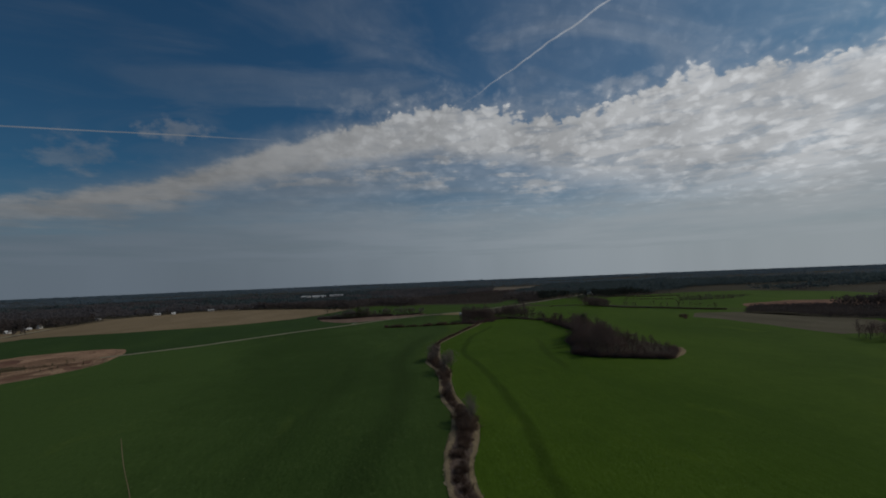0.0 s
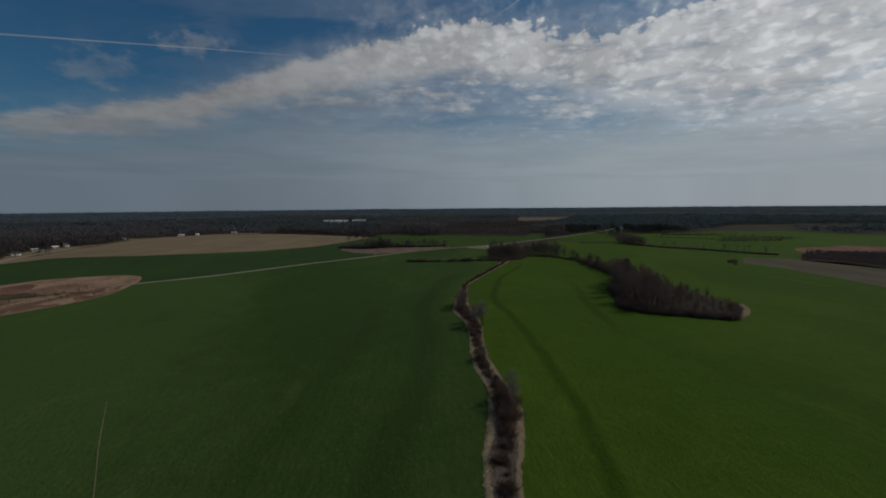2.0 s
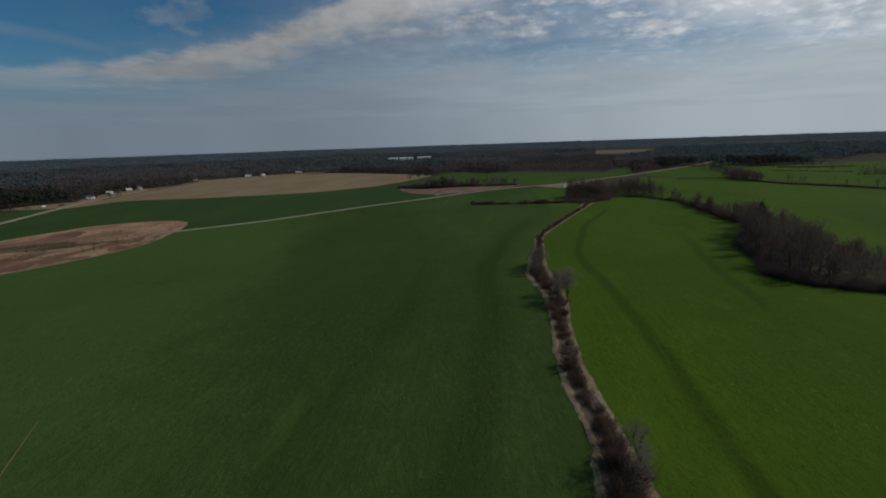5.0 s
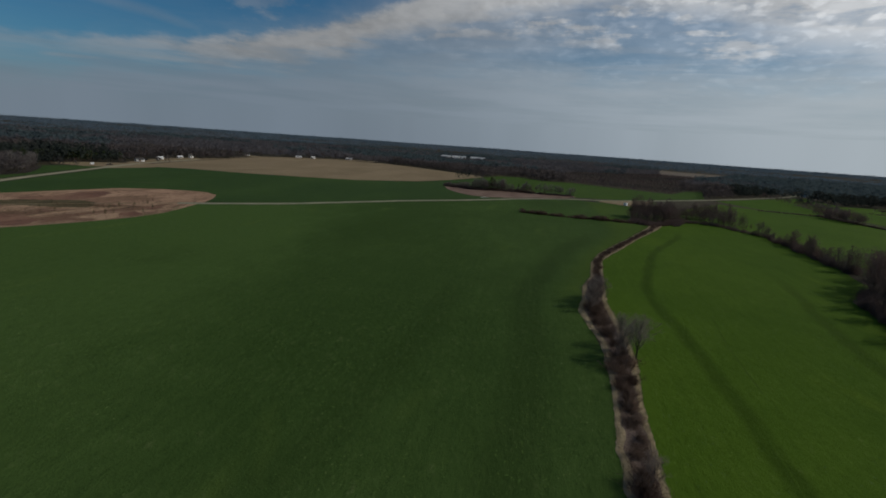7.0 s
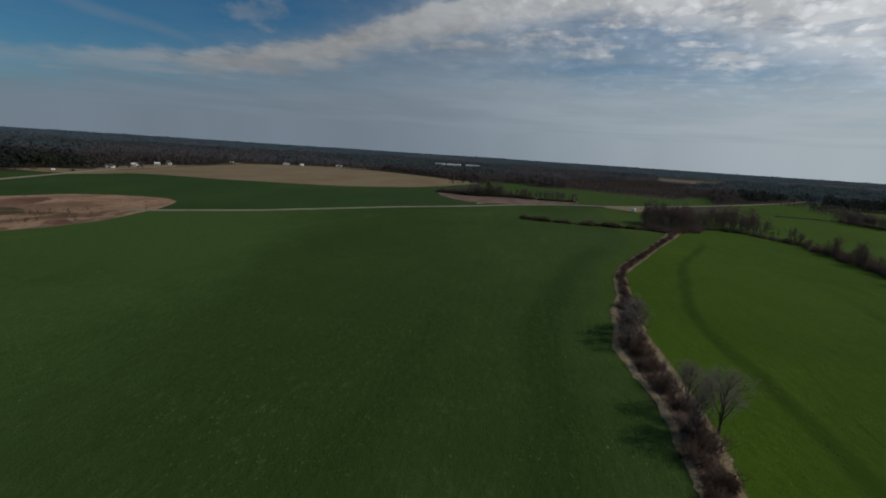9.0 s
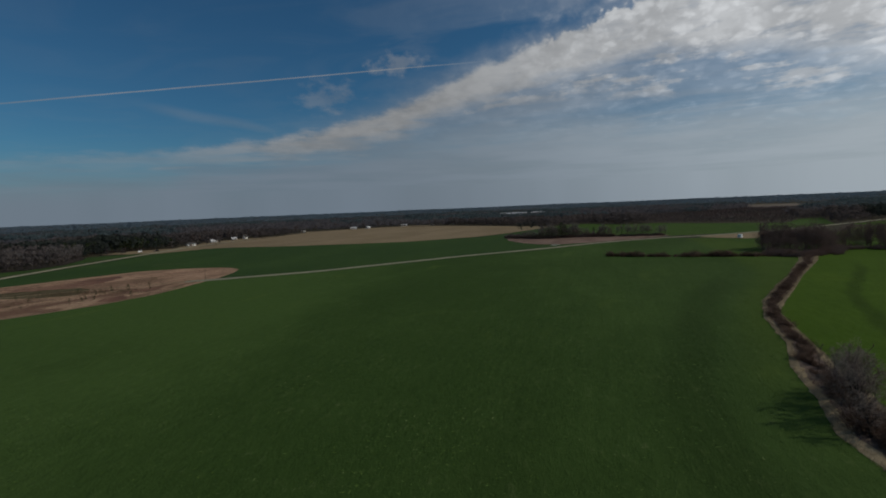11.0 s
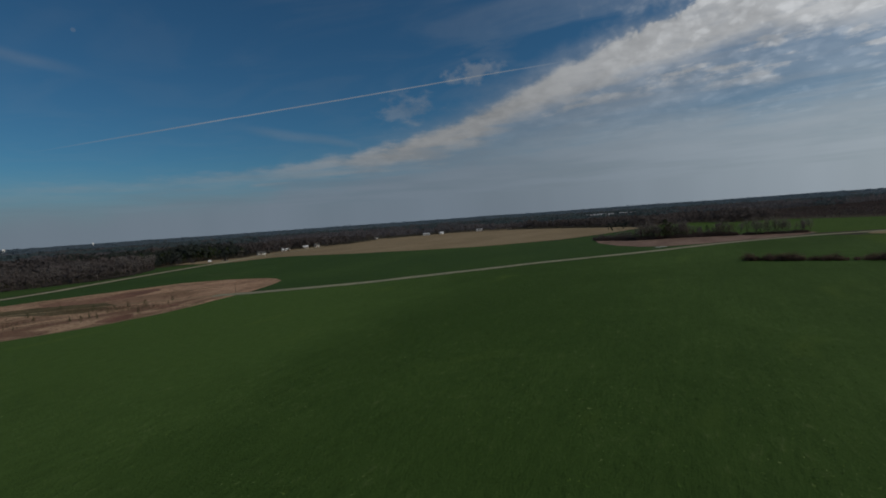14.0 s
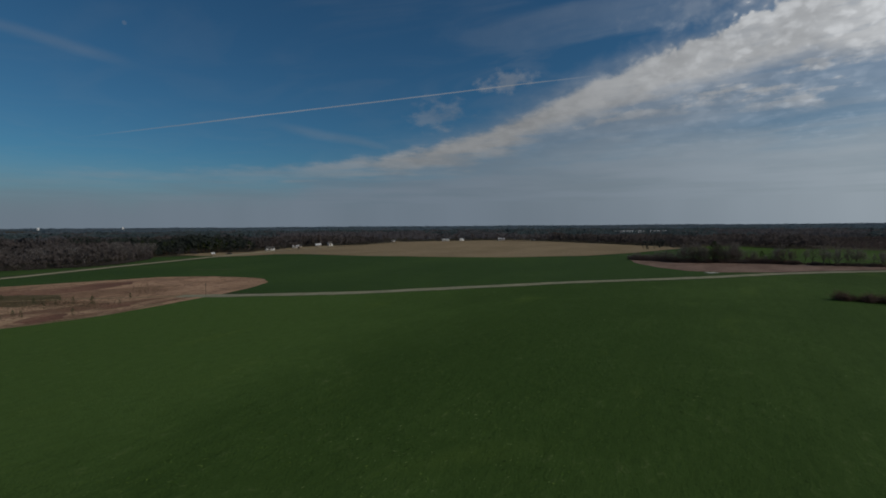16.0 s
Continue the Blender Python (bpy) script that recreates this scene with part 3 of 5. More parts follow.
# ---- the ditch: both edges by distance along the valley ----
LEFT_Y = (-400, -100, 0, 60, 99, 111, 125, 143, 157, 166, 175, 196, 213, 236, 252, 260, 272, 287, 303, 326, 348, 378, 400, 419, 447, 473, 480)
LEFT_X = (-25, -4, 3, 8, 11, 11, 12.8, 17, 19.3, 19.2, 17.6, 18.6, 20.5, 21.2, 18.4, 17.3, 19.6, 21, 25.5, 28, 34, 47, 57.5, 65, 77, 85.5, 88)
RIGHT_Y = (-400, -100, 0, 60, 98, 106, 116, 131, 146, 154, 165, 185, 208, 227, 240, 260, 272, 308, 333, 346, 374, 400, 414, 447, 462, 480)
RIGHT_X = (-18, 3, 10, 14.5, 17.5, 17.2, 18.5, 23, 26, 25.6, 25, 23.6, 25, 27.6, 28, 27.2, 26.6, 30.2, 33, 38.2, 50.5, 61.5, 68, 83.5, 89.5, 96)


def ditch_left(y):
    return float(np.interp(y, LEFT_Y, LEFT_X))


def ditch_right(y):
    return float(np.interp(y, RIGHT_Y, RIGHT_X))


LEFT_BANK = [(ditch_left(y), y) for y in range(-400, 470, 15)]
RIGHT_BANK = [(ditch_right(y), y) for y in range(-400, 470, 15)]

# ---- the ground and its fields ----
def land_z(x, y):
    """The land is flat round the fields; far off it rolls and rises a little."""
    d = math.hypot(x, y - 150)
    far = min(1.0, max(0.0, (d - 2100) / 2500))
    return far * far * (3 - 2 * far) * 14 + min(1.0, max(0.0, (d - 2100) / 600)) * 5 * (0.5 + noise.noise(Vector((x * 0.0011, y * 0.0011, 5.0))))


verts, faces = [(0, 150, 0)], []
RINGS = [600, 1200, 1700, 2100] + [2100 + 230 * k for k in range(1, 13)]
for k, d in enumerate(RINGS):
    for j in range(96):
        x, y = d * math.sin(j * math.pi / 48), 150 + d * math.cos(j * math.pi / 48)
        verts.append((x, y, land_z(x, y)))
        n, at = (j + 1) % 96, 1 + 96 * k
        faces.append((0, at + n, at + j) if k == 0 else (at + j - 96, at + n - 96, at + n, at + j))
me = mesh_of("ground", verts, faces, LITTER, True)
bm = bmesh.new()
bm.from_mesh(me)
bmesh.ops.recalc_face_normals(bm, faces=bm.faces)
if sum(f.normal.z for f in bm.faces) < 0:
    bmesh.ops.reverse_faces(bm, faces=bm.faces)
bm.to_mesh(me)
bm.free()
tagged(new("ground", me), "brown winter woodland floor reaching to the horizon", "ground", kind="structure")

TRACK = [(-215, 360), (-200, 371), (-166, 398), (-146, 420), (-127, 442), (-101, 472), (-77, 496), (-50, 523), (-12, 566), (35, 604), (97, 641), (212, 747), (390, 942), (490, 1092)]
COUNTY_ROAD = [(-300, -120), (-330, 60), (-345, 220), (-358, 335), (-372, 372), (-387, 405), (-408, 455), (-433, 515), (-456, 575), (-474, 660), (-484, 700)]
SEDGE_PATCH = [(-236, 412), (-223, 405), (-213, 391), (-206, 374), (-197, 332), (-200, 304), (-212, 277), (-222, 258), (-240, 200), (-258, 100), (-275, 0), (-318, 30), (-333, 150), (-334, 250), (-314, 330), (-302, 364), (-293, 391), (-270, 407), (-246, 413)]
TAN_FIELD = [(-418, 548), (-381, 565), (-315, 571), (-242, 591), (-196, 608), (-140, 660), (-112, 725), (-97, 775), (-82, 830), (-95, 860), (-142, 885), (-210, 940), (-290, 985), (-380, 975), (-450, 910), (-496, 860), (-480, 760), (-464, 660), (-446, 575)]
WEST_FIELD = LEFT_BANK + [(86, 472), (97, 500), (85, 530), (72, 590), (40, 606), (-12, 566), (-50, 523), (-77, 496), (-101, 472), (-127, 442), (-146, 420), (-167, 400), (-206, 371), (-206, 352), (-197, 332), (-200, 304), (-212, 277), (-222, 258), (-240, 200), (-258, 100), (-275, 0), (-330, -200), (-350, -400)]
EAST_FIELD = [(480, -400)] + RIGHT_BANK + [(90, 470), (112, 503), (120, 550), (150, 610), (210, 700), (240, 668), (292, 658), (310, 628), (335, 570), (375, 494), (440, 430), (400, 330), (340, 240), (390, 120), (470, -60)]
NORTH_FIELD = [(-223, 402), (-210, 372), (-166, 398), (-146, 420), (-127, 442), (-101, 472), (-77, 496), (-50, 523), (-12, 566), (-38, 566), (-57, 578), (-86, 592), (-101, 622), (-84, 628), (-60, 640), (-62, 728), (-82, 826), (-97, 771), (-112, 721), (-140, 656), (-196, 608), (-242, 591), (-315, 571), (-381, 565), (-418, 548), (-428, 514), (-402, 455), (-381, 405), (-366, 372), (-352, 335), (-340, 222), (-334, 250), (-312, 325), (-297, 358), (-287, 384), (-264, 402), (-243, 410)]
MIDDLE_FIELD = [(-62, 728), (-60, 640), (-20, 632), (36, 625), (100, 646), (212, 755), (258, 905), (225, 880), (185, 800), (110, 830), (60, 868), (10, 855), (-25, 900), (-62, 890), (-82, 826)]
ROAD_FIELD = [(222, 745), (395, 930), (425, 945), (412, 830), (335, 800), (325, 712), (300, 668), (245, 675)]
RIGHT_FIELDS = [(318, 640), (345, 560), (378, 500), (440, 440), (560, 470), (720, 560), (760, 690), (717, 865), (592, 885), (458, 845), (420, 836), (345, 790), (330, 706)]
BROWN_FIELD = [(296, 420), (303, 392), (300, 330), (296, 272), (345, 262), (392, 330), (390, 395), (372, 442), (325, 458)]
BARN_CLEARING = [(-330, 1430), (-140, 1440), (-140, 1640), (-330, 1640)]
FAR_TAN = [(348, 1560), (505, 1500), (720, 2050), (480, 2100)]
DRIVEWAY = [(-428, 512), (-450, 500), (-490, 500), (-492, 530), (-470, 556), (-452, 572), (-436, 540)]
SIDE_GREEN = [(-364, 335), (-379, 372), (-394, 405), (-414, 452), (-438, 510), (-462, 494), (-470, 470), (-442, 448), (-412, 420), (-404, 396), (-410, 372), (-420, 345), (-416, 310), (-352, 220), (-350, 260)]
YARD_CORNER = [(-422, 500), (-408, 546), (-440, 590), (-468, 562), (-446, 540)]
HOUSE_YARDS = [(-448, 560), (-468, 568), (-482, 585), (-488, 604), (-504, 642), (-514, 664), (-513, 700), (-514, 720), (-498, 722), (-492, 760), (-506, 862), (-536, 880), (-534, 892), (-504, 884), (-472, 932), (-464, 950), (-440, 968), (-395, 1008), (-388, 1024), (-335, 1040), (-328, 1008), (-380, 980), (-450, 915), (-500, 862), (-486, 760)]
WOOD = [(125, 311), (114, 273), (109, 256), (115, 247), (128, 237), (147, 227), (158, 240), (168, 257), (168, 285), (163, 325), (158, 365), (150, 368), (143, 340)]
CLUMP_A = [(72, 476), (80, 466), (100, 478), (116, 502), (116, 532), (90, 530), (72, 500)]
CLUMP_B = [(116, 502), (138, 500), (150, 470), (160, 470), (165, 510), (150, 545), (120, 545)]
STRIP_EDGE = [(-103, 625), (-84, 622), (-67, 611), (-53, 617), (-32, 626), (-14, 628), (-3, 629), (15, 628), (42, 634)]
TREE_STRIP = STRIP_EDGE + [(x, y + (7 if x > -5 else 13)) for x, y in reversed(STRIP_EDGE)]
STRIP_DIRT = [(-94, 600), (-76, 571), (-60, 556), (-51, 556), (-42, 555), (-21, 566), (-8, 578), (10, 594), (34, 613), (46, 634)] + [(x, y + 8) for x, y in reversed(STRIP_EDGE)]
SCRUB = [(361, 432), (383, 410), (382, 358), (405, 330), (470, 352), (500, 410), (470, 462), (410, 478)]
BRUSH_FIELD = [(410, 482), (470, 466), (502, 412), (560, 430), (600, 520), (540, 560), (450, 540)]
SCRUB_FAR = [(436, 661), (439, 634), (521, 637), (590, 680), (579, 706), (538, 714), (491, 713)]
RED_SCRUB = [(60, 870), (110, 832), (185, 802), (225, 882), (240, 960), (300, 1150), (400, 1330), (490, 1500), (350, 1560), (200, 1330), (85, 1230), (30, 1060)]
CLUMP_EAST = [(280, 242), (292, 232), (345, 215), (350, 240), (320, 258), (290, 260)]
PULL_OFF = [(64, 606), (90, 586), (108, 596), (128, 655), (100, 642), (72, 628)]

patch("field", WEST_FIELD, 0.045, WEST_CROP, "dark green field of young winter grain", "field", 0.7)
patch("field", EAST_FIELD, 0.04, EAST_CROP, "bright green field of young winter grain", "field", 0.7)
patch("field", NORTH_FIELD, 0.04, NORTH_CROP, "green grain field between farm track and stubble", "field", 0.7)
patch("field", MIDDLE_FIELD, 0.045, FAR_CROP, "distant green grain field behind the tree strip", "field")
patch("field", ROAD_FIELD, 0.04, PASTURE, "distant green field beside the country road", "field")
patch("field", RIGHT_FIELDS, 0.05, PASTURE, "distant green pasture crossed by hedgerows", "field")
patch("field", SIDE_GREEN, 0.04, NORTH_CROP, "small green field at the wood's edge", "field")
patch("field", [(60, 603), (72, 590), (85, 530), (97, 500), (116, 502), (120, 548), (130, 590), (128, 655), (100, 642), (75, 628)], 0.03, FAR_CROP, "green verge beside the clump of trees", "field", 0.7)
patch("stubble_field", TAN_FIELD, 0.08, STUBBLE, "pale tan field of crop stubble", "field", 1.6)
patch("sedge_patch", SEDGE_PATCH, 0.09, FALLOW, "fallow patch of reddish brown broom sedge", "rough ground", 1.4)
patch("heath", [(-334, 248), (-292, 284), (-255, 320), (-238, 331), (-222, 349), (-208, 364), (-206, 352), (-197, 332), (-200, 304), (-212, 277), (-222, 258), (-240, 200), (-258, 100), (-275, 0), (-318, 30), (-333, 150)], 0.115, HEATH, "dull brown heath on the near side of the old track", "rough ground", 1.4)
patch("dead_brush", [(-300, 322), (-288, 335), (-290, 355), (-284, 374), (-270, 370), (-268, 352), (-262, 334), (-272, 322)], 0.112, MAROON, "maroon dead brush along the fallow patch's edge", "rough ground", 6.0, 2.5)
patch("dead_brush", [(-206, 310), (-214, 320), (-208, 324), (-199, 321), (-197, 313)], 0.13, MAROON, "maroon dead brush in the heath", "rough ground", 4.0, 2)
patch("dead_brush", [(-230, 268), (-246, 282), (-240, 290), (-222, 284), (-218, 274)], 0.13, MAROON, "maroon dead brush in the heath", "rough ground", 5.0, 2)
patch("dead_brush", [(-212, 334), (-222, 338), (-214, 344), (-206, 340)], 0.13, MAROON, "maroon dead brush in the heath", "rough ground", 1.5, 3)
patch("rush_bed", [(-310, 296), (-281, 322), (-260, 338), (-246, 332), (-236, 322), (-250, 314), (-268, 306), (-292, 286)], 0.135, OLIVE, "dark olive rushes in a damp hollow", "rough ground", 5.0, 2.5)
strip("grass_edge", [(-275, 0), (-258, 100), (-240, 200), (-222, 258), (-212, 277), (-200, 304), (-197, 332), (-205, 350)], 1.5, 0.14, STUBBLE, "pale dry grass along the fallow patch", "grass", 0.5, 3.0)
patch("soil_field", BROWN_FIELD, 0.09, SOIL, "grey-brown tilled field beside green grain", "field", 1.5)
patch("clearing", BARN_CLEARING, 0.05, TURF, "grassy clearing round distant farm buildings", "clearing", 3)
patch("stubble_field", FAR_TAN, 0.05, DULL_TAN, "far pale field among the woods", "field", 4)
patch("driveway", DRIVEWAY, 0.10, STUBBLE, "pale gravelled yard beside the country road", "driveway", 1)
patch("yard", HOUSE_YARDS, 0.06, STUBBLE, "pale winter grass round the houses", "yard", 2)
patch("yard", YARD_CORNER, 0.065, STUBBLE, "pale winter grass at the road's corner", "yard", 1)
patch("wood_floor", WOOD, 0.10, LITTER, "brown leaf litter under the wood", "ground cover", 2.0, 5)
patch("wood_margin", [(146, 228), (148, 226.5), (160, 237), (170, 250), (174, 259), (171, 260), (158, 241)], 0.13, STUBBLE, "pale dry grass at the end of the wood", "grass", 1.0, 4)
patch("strip_ground", STRIP_DIRT, 0.10, STRIP_SOIL, "reddish dry grass along the tree strip", "rough ground", 1.2)
patch("pull_off", PULL_OFF, 0.09, STUBBLE, "pale gravel pull-off beside the farm track", "driveway", 1)
patch("scrub_floor", SCRUB, 0.11, LITTER, "brown floor of low scrub", "ground cover", 2)
patch("dead_brush", BRUSH_FIELD, 0.11, MAROON, "dull reddish dead brush behind the scrub", "rough ground", 3.0)
patch("scrub_floor", RED_SCRUB, 0.07, LITTER, "reddish brown floor of cut-over land", "ground cover", 3)
patch("grass_streak", [(-318, 421), (-296, 437), (-294, 439), (-306, 433), (-319, 424)], 0.07, TURF, "yellowish streak in the green field", "grass", 0.3, 3)
strip("farm_track", TRACK, 6.8, 0.12, GRAVEL, "pale gravel farm track with grassy edges", "track", 0.12)
strip("track_trace", [(-330, 250), (-292, 288), (-255, 324), (-214, 361)], 2.4, 0.13, STUBBLE, "faint old track through the fallow patch", "track", 0.2)
strip("road", COUNTY_ROAD, 7.5, 0.13, ASPHALT, "pale worn asphalt country road", "road", 0.04)
strip("wheel_mark", [(-46, 88), (-62, 115), (-75, 136), (-89, 160)], 0.17, 0.07, STUBBLE, "thin straight pale mark across the field", "track", 0.1)

strip("wheel_mark", [(58, 268), (55, 250), (53.4, 236), (52.2, 222)], 0.4, 0.07, TRODDEN, "thin dark wheel mark in the green field", "track", 0.3, 2.0)
strip("wheel_mark", [(40, 168), (42, 178), (44, 190), (45.5, 204)], 0.4, 0.07, TRODDEN, "thin dark wheel mark in the green field", "track", 0.3, 2.0)
# A near-white patch stands in for a pale sliver of unknown kind.
patch("white_patch", [(-51, 547), (-47, 547), (-44, 550), (-43, 552), (-47, 551), (-50, 549)], 0.17, NEAR_WHITE, "small near-white patch beside the farm track", "sand", 0.4, 2)
patch("puddle", [(36, 624), (40, 622), (42, 623), (41, 625), (37, 626)], 0.13, PUDDLE, "small puddle at the track's edge", "puddle", 0.3, 2)

# Ditch: pale grass banks with a bed between them that lies lower.
verts, faces = [], []
ys = [-400 + 6.0 * k for k in range(80)] + [80 + 1.0 * k for k in range(396)]
for y in ys:
    l = ditch_left(y) - 0.3 + 0.7 * noise.noise(Vector((y * 0.22, 0, 0))) + 0.7 * noise.noise(Vector((y * 0.9, 2, 0)))
    r = ditch_right(y) + 0.3 + 0.7 * noise.noise(Vector((y * 0.22, 9, 0))) + 0.7 * noise.noise(Vector((y * 0.9, 11, 0)))
    wl = 0.14 * noise.noise(Vector((y * 0.07, 3, 0))) + 0.07 * noise.noise(Vector((y * 0.4, 5, 0)))
    wr = 0.13 * noise.noise(Vector((y * 0.07, 13, 0))) + 0.07 * noise.noise(Vector((y * 0.4, 15, 0)))
    for f, z in ((0.0, 0.075), (0.08, 0.17), (max(0.11, 0.19 + wl), 0.16), (0.4, 0.10), (0.6, 0.10), (min(0.9, 0.83 - wr), 0.16), (0.93, 0.17), (1.0, 0.075)):
        verts.append((l + (r - l) * f, y, z))
bank_l, bed, bank_r = [], [], []
for k in range(len(ys) - 1):
    for j in range(7):
        a = 8 * k + j
        (bank_l if j < 2 else bed if j < 5 else bank_r).append((a, a + 1, a + 9, a + 8))
ditch = tagged(new("ditch"), "winding field ditch with dry grass banks and brambles", "ditch", kind="structure")
for name, some, material in (("bank", bank_l, DRY_GRASS), ("bed", bed, DITCH_BED), ("bank", bank_r, DRY_GRASS)):
    used = sorted({i for f in some for i in f})
    at = {i: n for n, i in enumerate(used)}
    part(name, mesh_of(name, [verts[i] for i in used], [tuple(at[i] for i in f) for f in some], material), ditch)


# ---- plants ----
def tube(verts, faces, p0, p1, r0, r1, sides):
    d = (p1 - p0).normalized()
    s = d.cross(Vector((0.3, 0.9, 0.2))).normalized()
    t = d.cross(s)
    base = len(verts)
    for p, r in ((p0, r0), (p1, r1)):
        for k in range(sides):
            a = 2 * math.pi * k / sides
            verts.append(p + s * (r * math.cos(a)) + t * (r * math.sin(a)))
    for k in range(sides):
        n = (k + 1) % sides
        faces.append((base + k, base + n, base + sides + n, base + sides + k))


def sliver(verts, faces, p0, p1, width, rnd):
    d = (p1 - p0).normalized()
    s = d.cross(Vector((rnd.uniform(-1, 1), rnd.uniform(-1, 1), rnd.uniform(-1, 1)))).normalized() * (width / 2)
    b = len(verts)
    verts.extend((p0 - s, p0 + s, p1))
    faces.append((b, b + 1, b + 2))


def bare_tree_meshes(seed, bark, twig, height=12.0, spread=0.5, limbs=9, fork=0.3, branches=7, sprays=6, fine=6, stout=1.0, open_out=1.0):
    """A leafless broad-leaved tree: wood of trunk and limbs, and a fine crown of twigs."""
    rnd = random.Random(seed)
    wood_v, wood_f, twig_v, twig_f = [], [], [], []
    r = height * 0.018
    p, d, trunk = Vector((0, 0, -0.1)), Vector((0, 0, 1)), []
    for k in range(6):
        q = p + d * height * 0.125
        tube(wood_v, wood_f, p, q, r * (1 - k * 0.14), r * (1 - (k + 1) * 0.14), 6)
        trunk.append((p, q))
        d = (d + Vector((rnd.uniform(-1, 1), rnd.uniform(-1, 1), 0)) * 0.16).normalized()
        p = q
    for k in range(limbs):
        f = fork + (0.98 - fork) * (k + rnd.random() * 0.6) / limbs
        seg = trunk[min(5, int(f * 6))]
        root = seg[0].lerp(seg[1], (f * 6) % 1)
        a = k * 2.4 + rnd.uniform(-0.5, 0.5)
        lean = rnd.uniform(0.5, 0.95) * (1.1 - 0.6 * f) * open_out
        way = Vector((math.cos(a) * lean, math.sin(a) * lean, 1.0)).normalized()
        length = height * spread * (1.05 - 0.5 * f) * rnd.uniform(0.8, 1.2)
        points = [root]
        for _ in range(3):
            points.append(points[-1] + way * length / 3)
            way = (way + Vector((rnd.uniform(-0.25, 0.25), rnd.uniform(-0.25, 0.25), 0.12))).normalized()
        for j in range(3):
            tube(wood_v, wood_f, points[j], points[j + 1], r * 0.45 * (1 - j * 0.3), r * 0.45 * (0.7 - j * 0.28), 4)
        for j in range(branches):
            g = 0.25 + 0.75 * j / (branches - 1)
            at = points[min(2, int(g * 3))].lerp(points[min(3, int(g * 3) + 1)], (g * 3) % 1 if g < 1 else 1)
            b = rnd.uniform(0, 6.28)
            side = (way + Vector((math.cos(b), math.sin(b), rnd.uniform(-0.2, 0.5))) * 0.95).normalized()
            tip = at + side * length * rnd.uniform(0.28, 0.5)
            tube(wood_v, wood_f, at, tip, r * 0.14, r * 0.05, 3)
            for _ in range(sprays):
                h = rnd.uniform(0.15, 1.0)
                here = at.lerp(tip, h)
                out = (side + Vector((rnd.gauss(0, 1), rnd.gauss(0, 1), rnd.gauss(0.25, 0.8))) * 0.8).normalized()
                end = here + out * length * rnd.uniform(0.13, 0.26)
                sliver(twig_v, twig_f, here, end, r * 0.26 * stout, rnd)
                for _ in range(fine):
                    mid = here.lerp(end, rnd.uniform(0.2, 1))
                    turn = (out + Vector((rnd.gauss(0, 1), rnd.gauss(0, 1), rnd.gauss(0.3, 0.8))) * 0.9).normalized()
                    sliver(twig_v, twig_f, mid, mid + turn * length * rnd.uniform(0.07, 0.15), r * 0.24 * stout, rnd)
    return mesh_of("trunk", wood_v, wood_f, bark, True), mesh_of("crown", twig_v, twig_f, twig)


def pine_meshes(seed, height=16.0, low=0.35, wide=0.2):
    rnd = random.Random(seed)
    wood_v, wood_f, leaf_v, leaf_f = [], [], [], []
    r = height * 0.014
    tube(wood_v, wood_f, Vector((0, 0, -0.1)), Vector((0, 0, height * 0.5)), r, r * 0.7, 6)
    tube(wood_v, wood_f, Vector((0, 0, height * 0.5)), Vector((0, 0, height * 0.97)), r * 0.7, r * 0.1, 6)
    for k in range(30):
        f = low + (1 - low) * (k + 0.5) / 30
        reach = height * wide * (1.0 - ((f - low) / (1.02 - low)) ** 2.6) * rnd.uniform(0.7, 1.25) + 0.25
        a = k * 2.4
        root, tip = Vector((0, 0, f * height)), Vector((math.cos(a) * reach, math.sin(a) * reach, f * height + reach * 0.25))
        tube(wood_v, wood_f, root, tip, r * 0.25, r * 0.06, 3)
        for _ in range(34):
            c = root.lerp(tip, rnd.uniform(0.35, 1.05)) + Vector((rnd.gauss(0, 1), rnd.gauss(0, 1), rnd.gauss(0, 0.8))) * height * 0.022
            out = Vector((rnd.gauss(0, 1), rnd.gauss(0, 1), rnd.gauss(0.3, 0.7))).normalized()
            sliver(leaf_v, leaf_f, c - out * 0.2, c + out * height * 0.04, height * 0.016, rnd)
    return mesh_of("trunk", wood_v, wood_f, PINE_BARK, True), mesh_of("crown", leaf_v, leaf_f, NEEDLES)


def shrub_meshes(seed, material, height=2.5, stems=205):
    """A leafless thicket: many thin stems that fan out from the ground."""
    rnd = random.Random(seed)
    v, f = [], []
    for _ in range(stems):
        a, q = rnd.uniform(0, 6.28), rnd.random() ** 0.6
        root = Vector((math.cos(a), math.sin(a), 0)) * q * height * 0.45
        lean = root * rnd.uniform(0.2, 0.9) + Vector((rnd.gauss(0, 0.25), rnd.gauss(0, 0.25), 0)) * height
        tip = root + lean + Vector((0, 0, height * rnd.uniform(0.4, 1.0) * (1.15 - 0.6 * q)))
        sliver(v, f, root, tip, height * 0.026, rnd)
        for _ in range(2):
            mid = root.lerp(tip, rnd.uniform(0.4, 0.9))
            sliver(v, f, mid, mid + Vector((rnd.gauss(0, 1), rnd.gauss(0, 1), rnd.gauss(0.6, 0.6))) * height * 0.16, height * 0.014, rnd)
    return mesh_of("thicket", v, f, material)


def tree_thing(name, meshes, label, category, group=""):
    top = tagged(new(name), label, category, group)
    for key, data in zip(("trunk", "crown"), meshes):
        part(key, data, top)
    return top


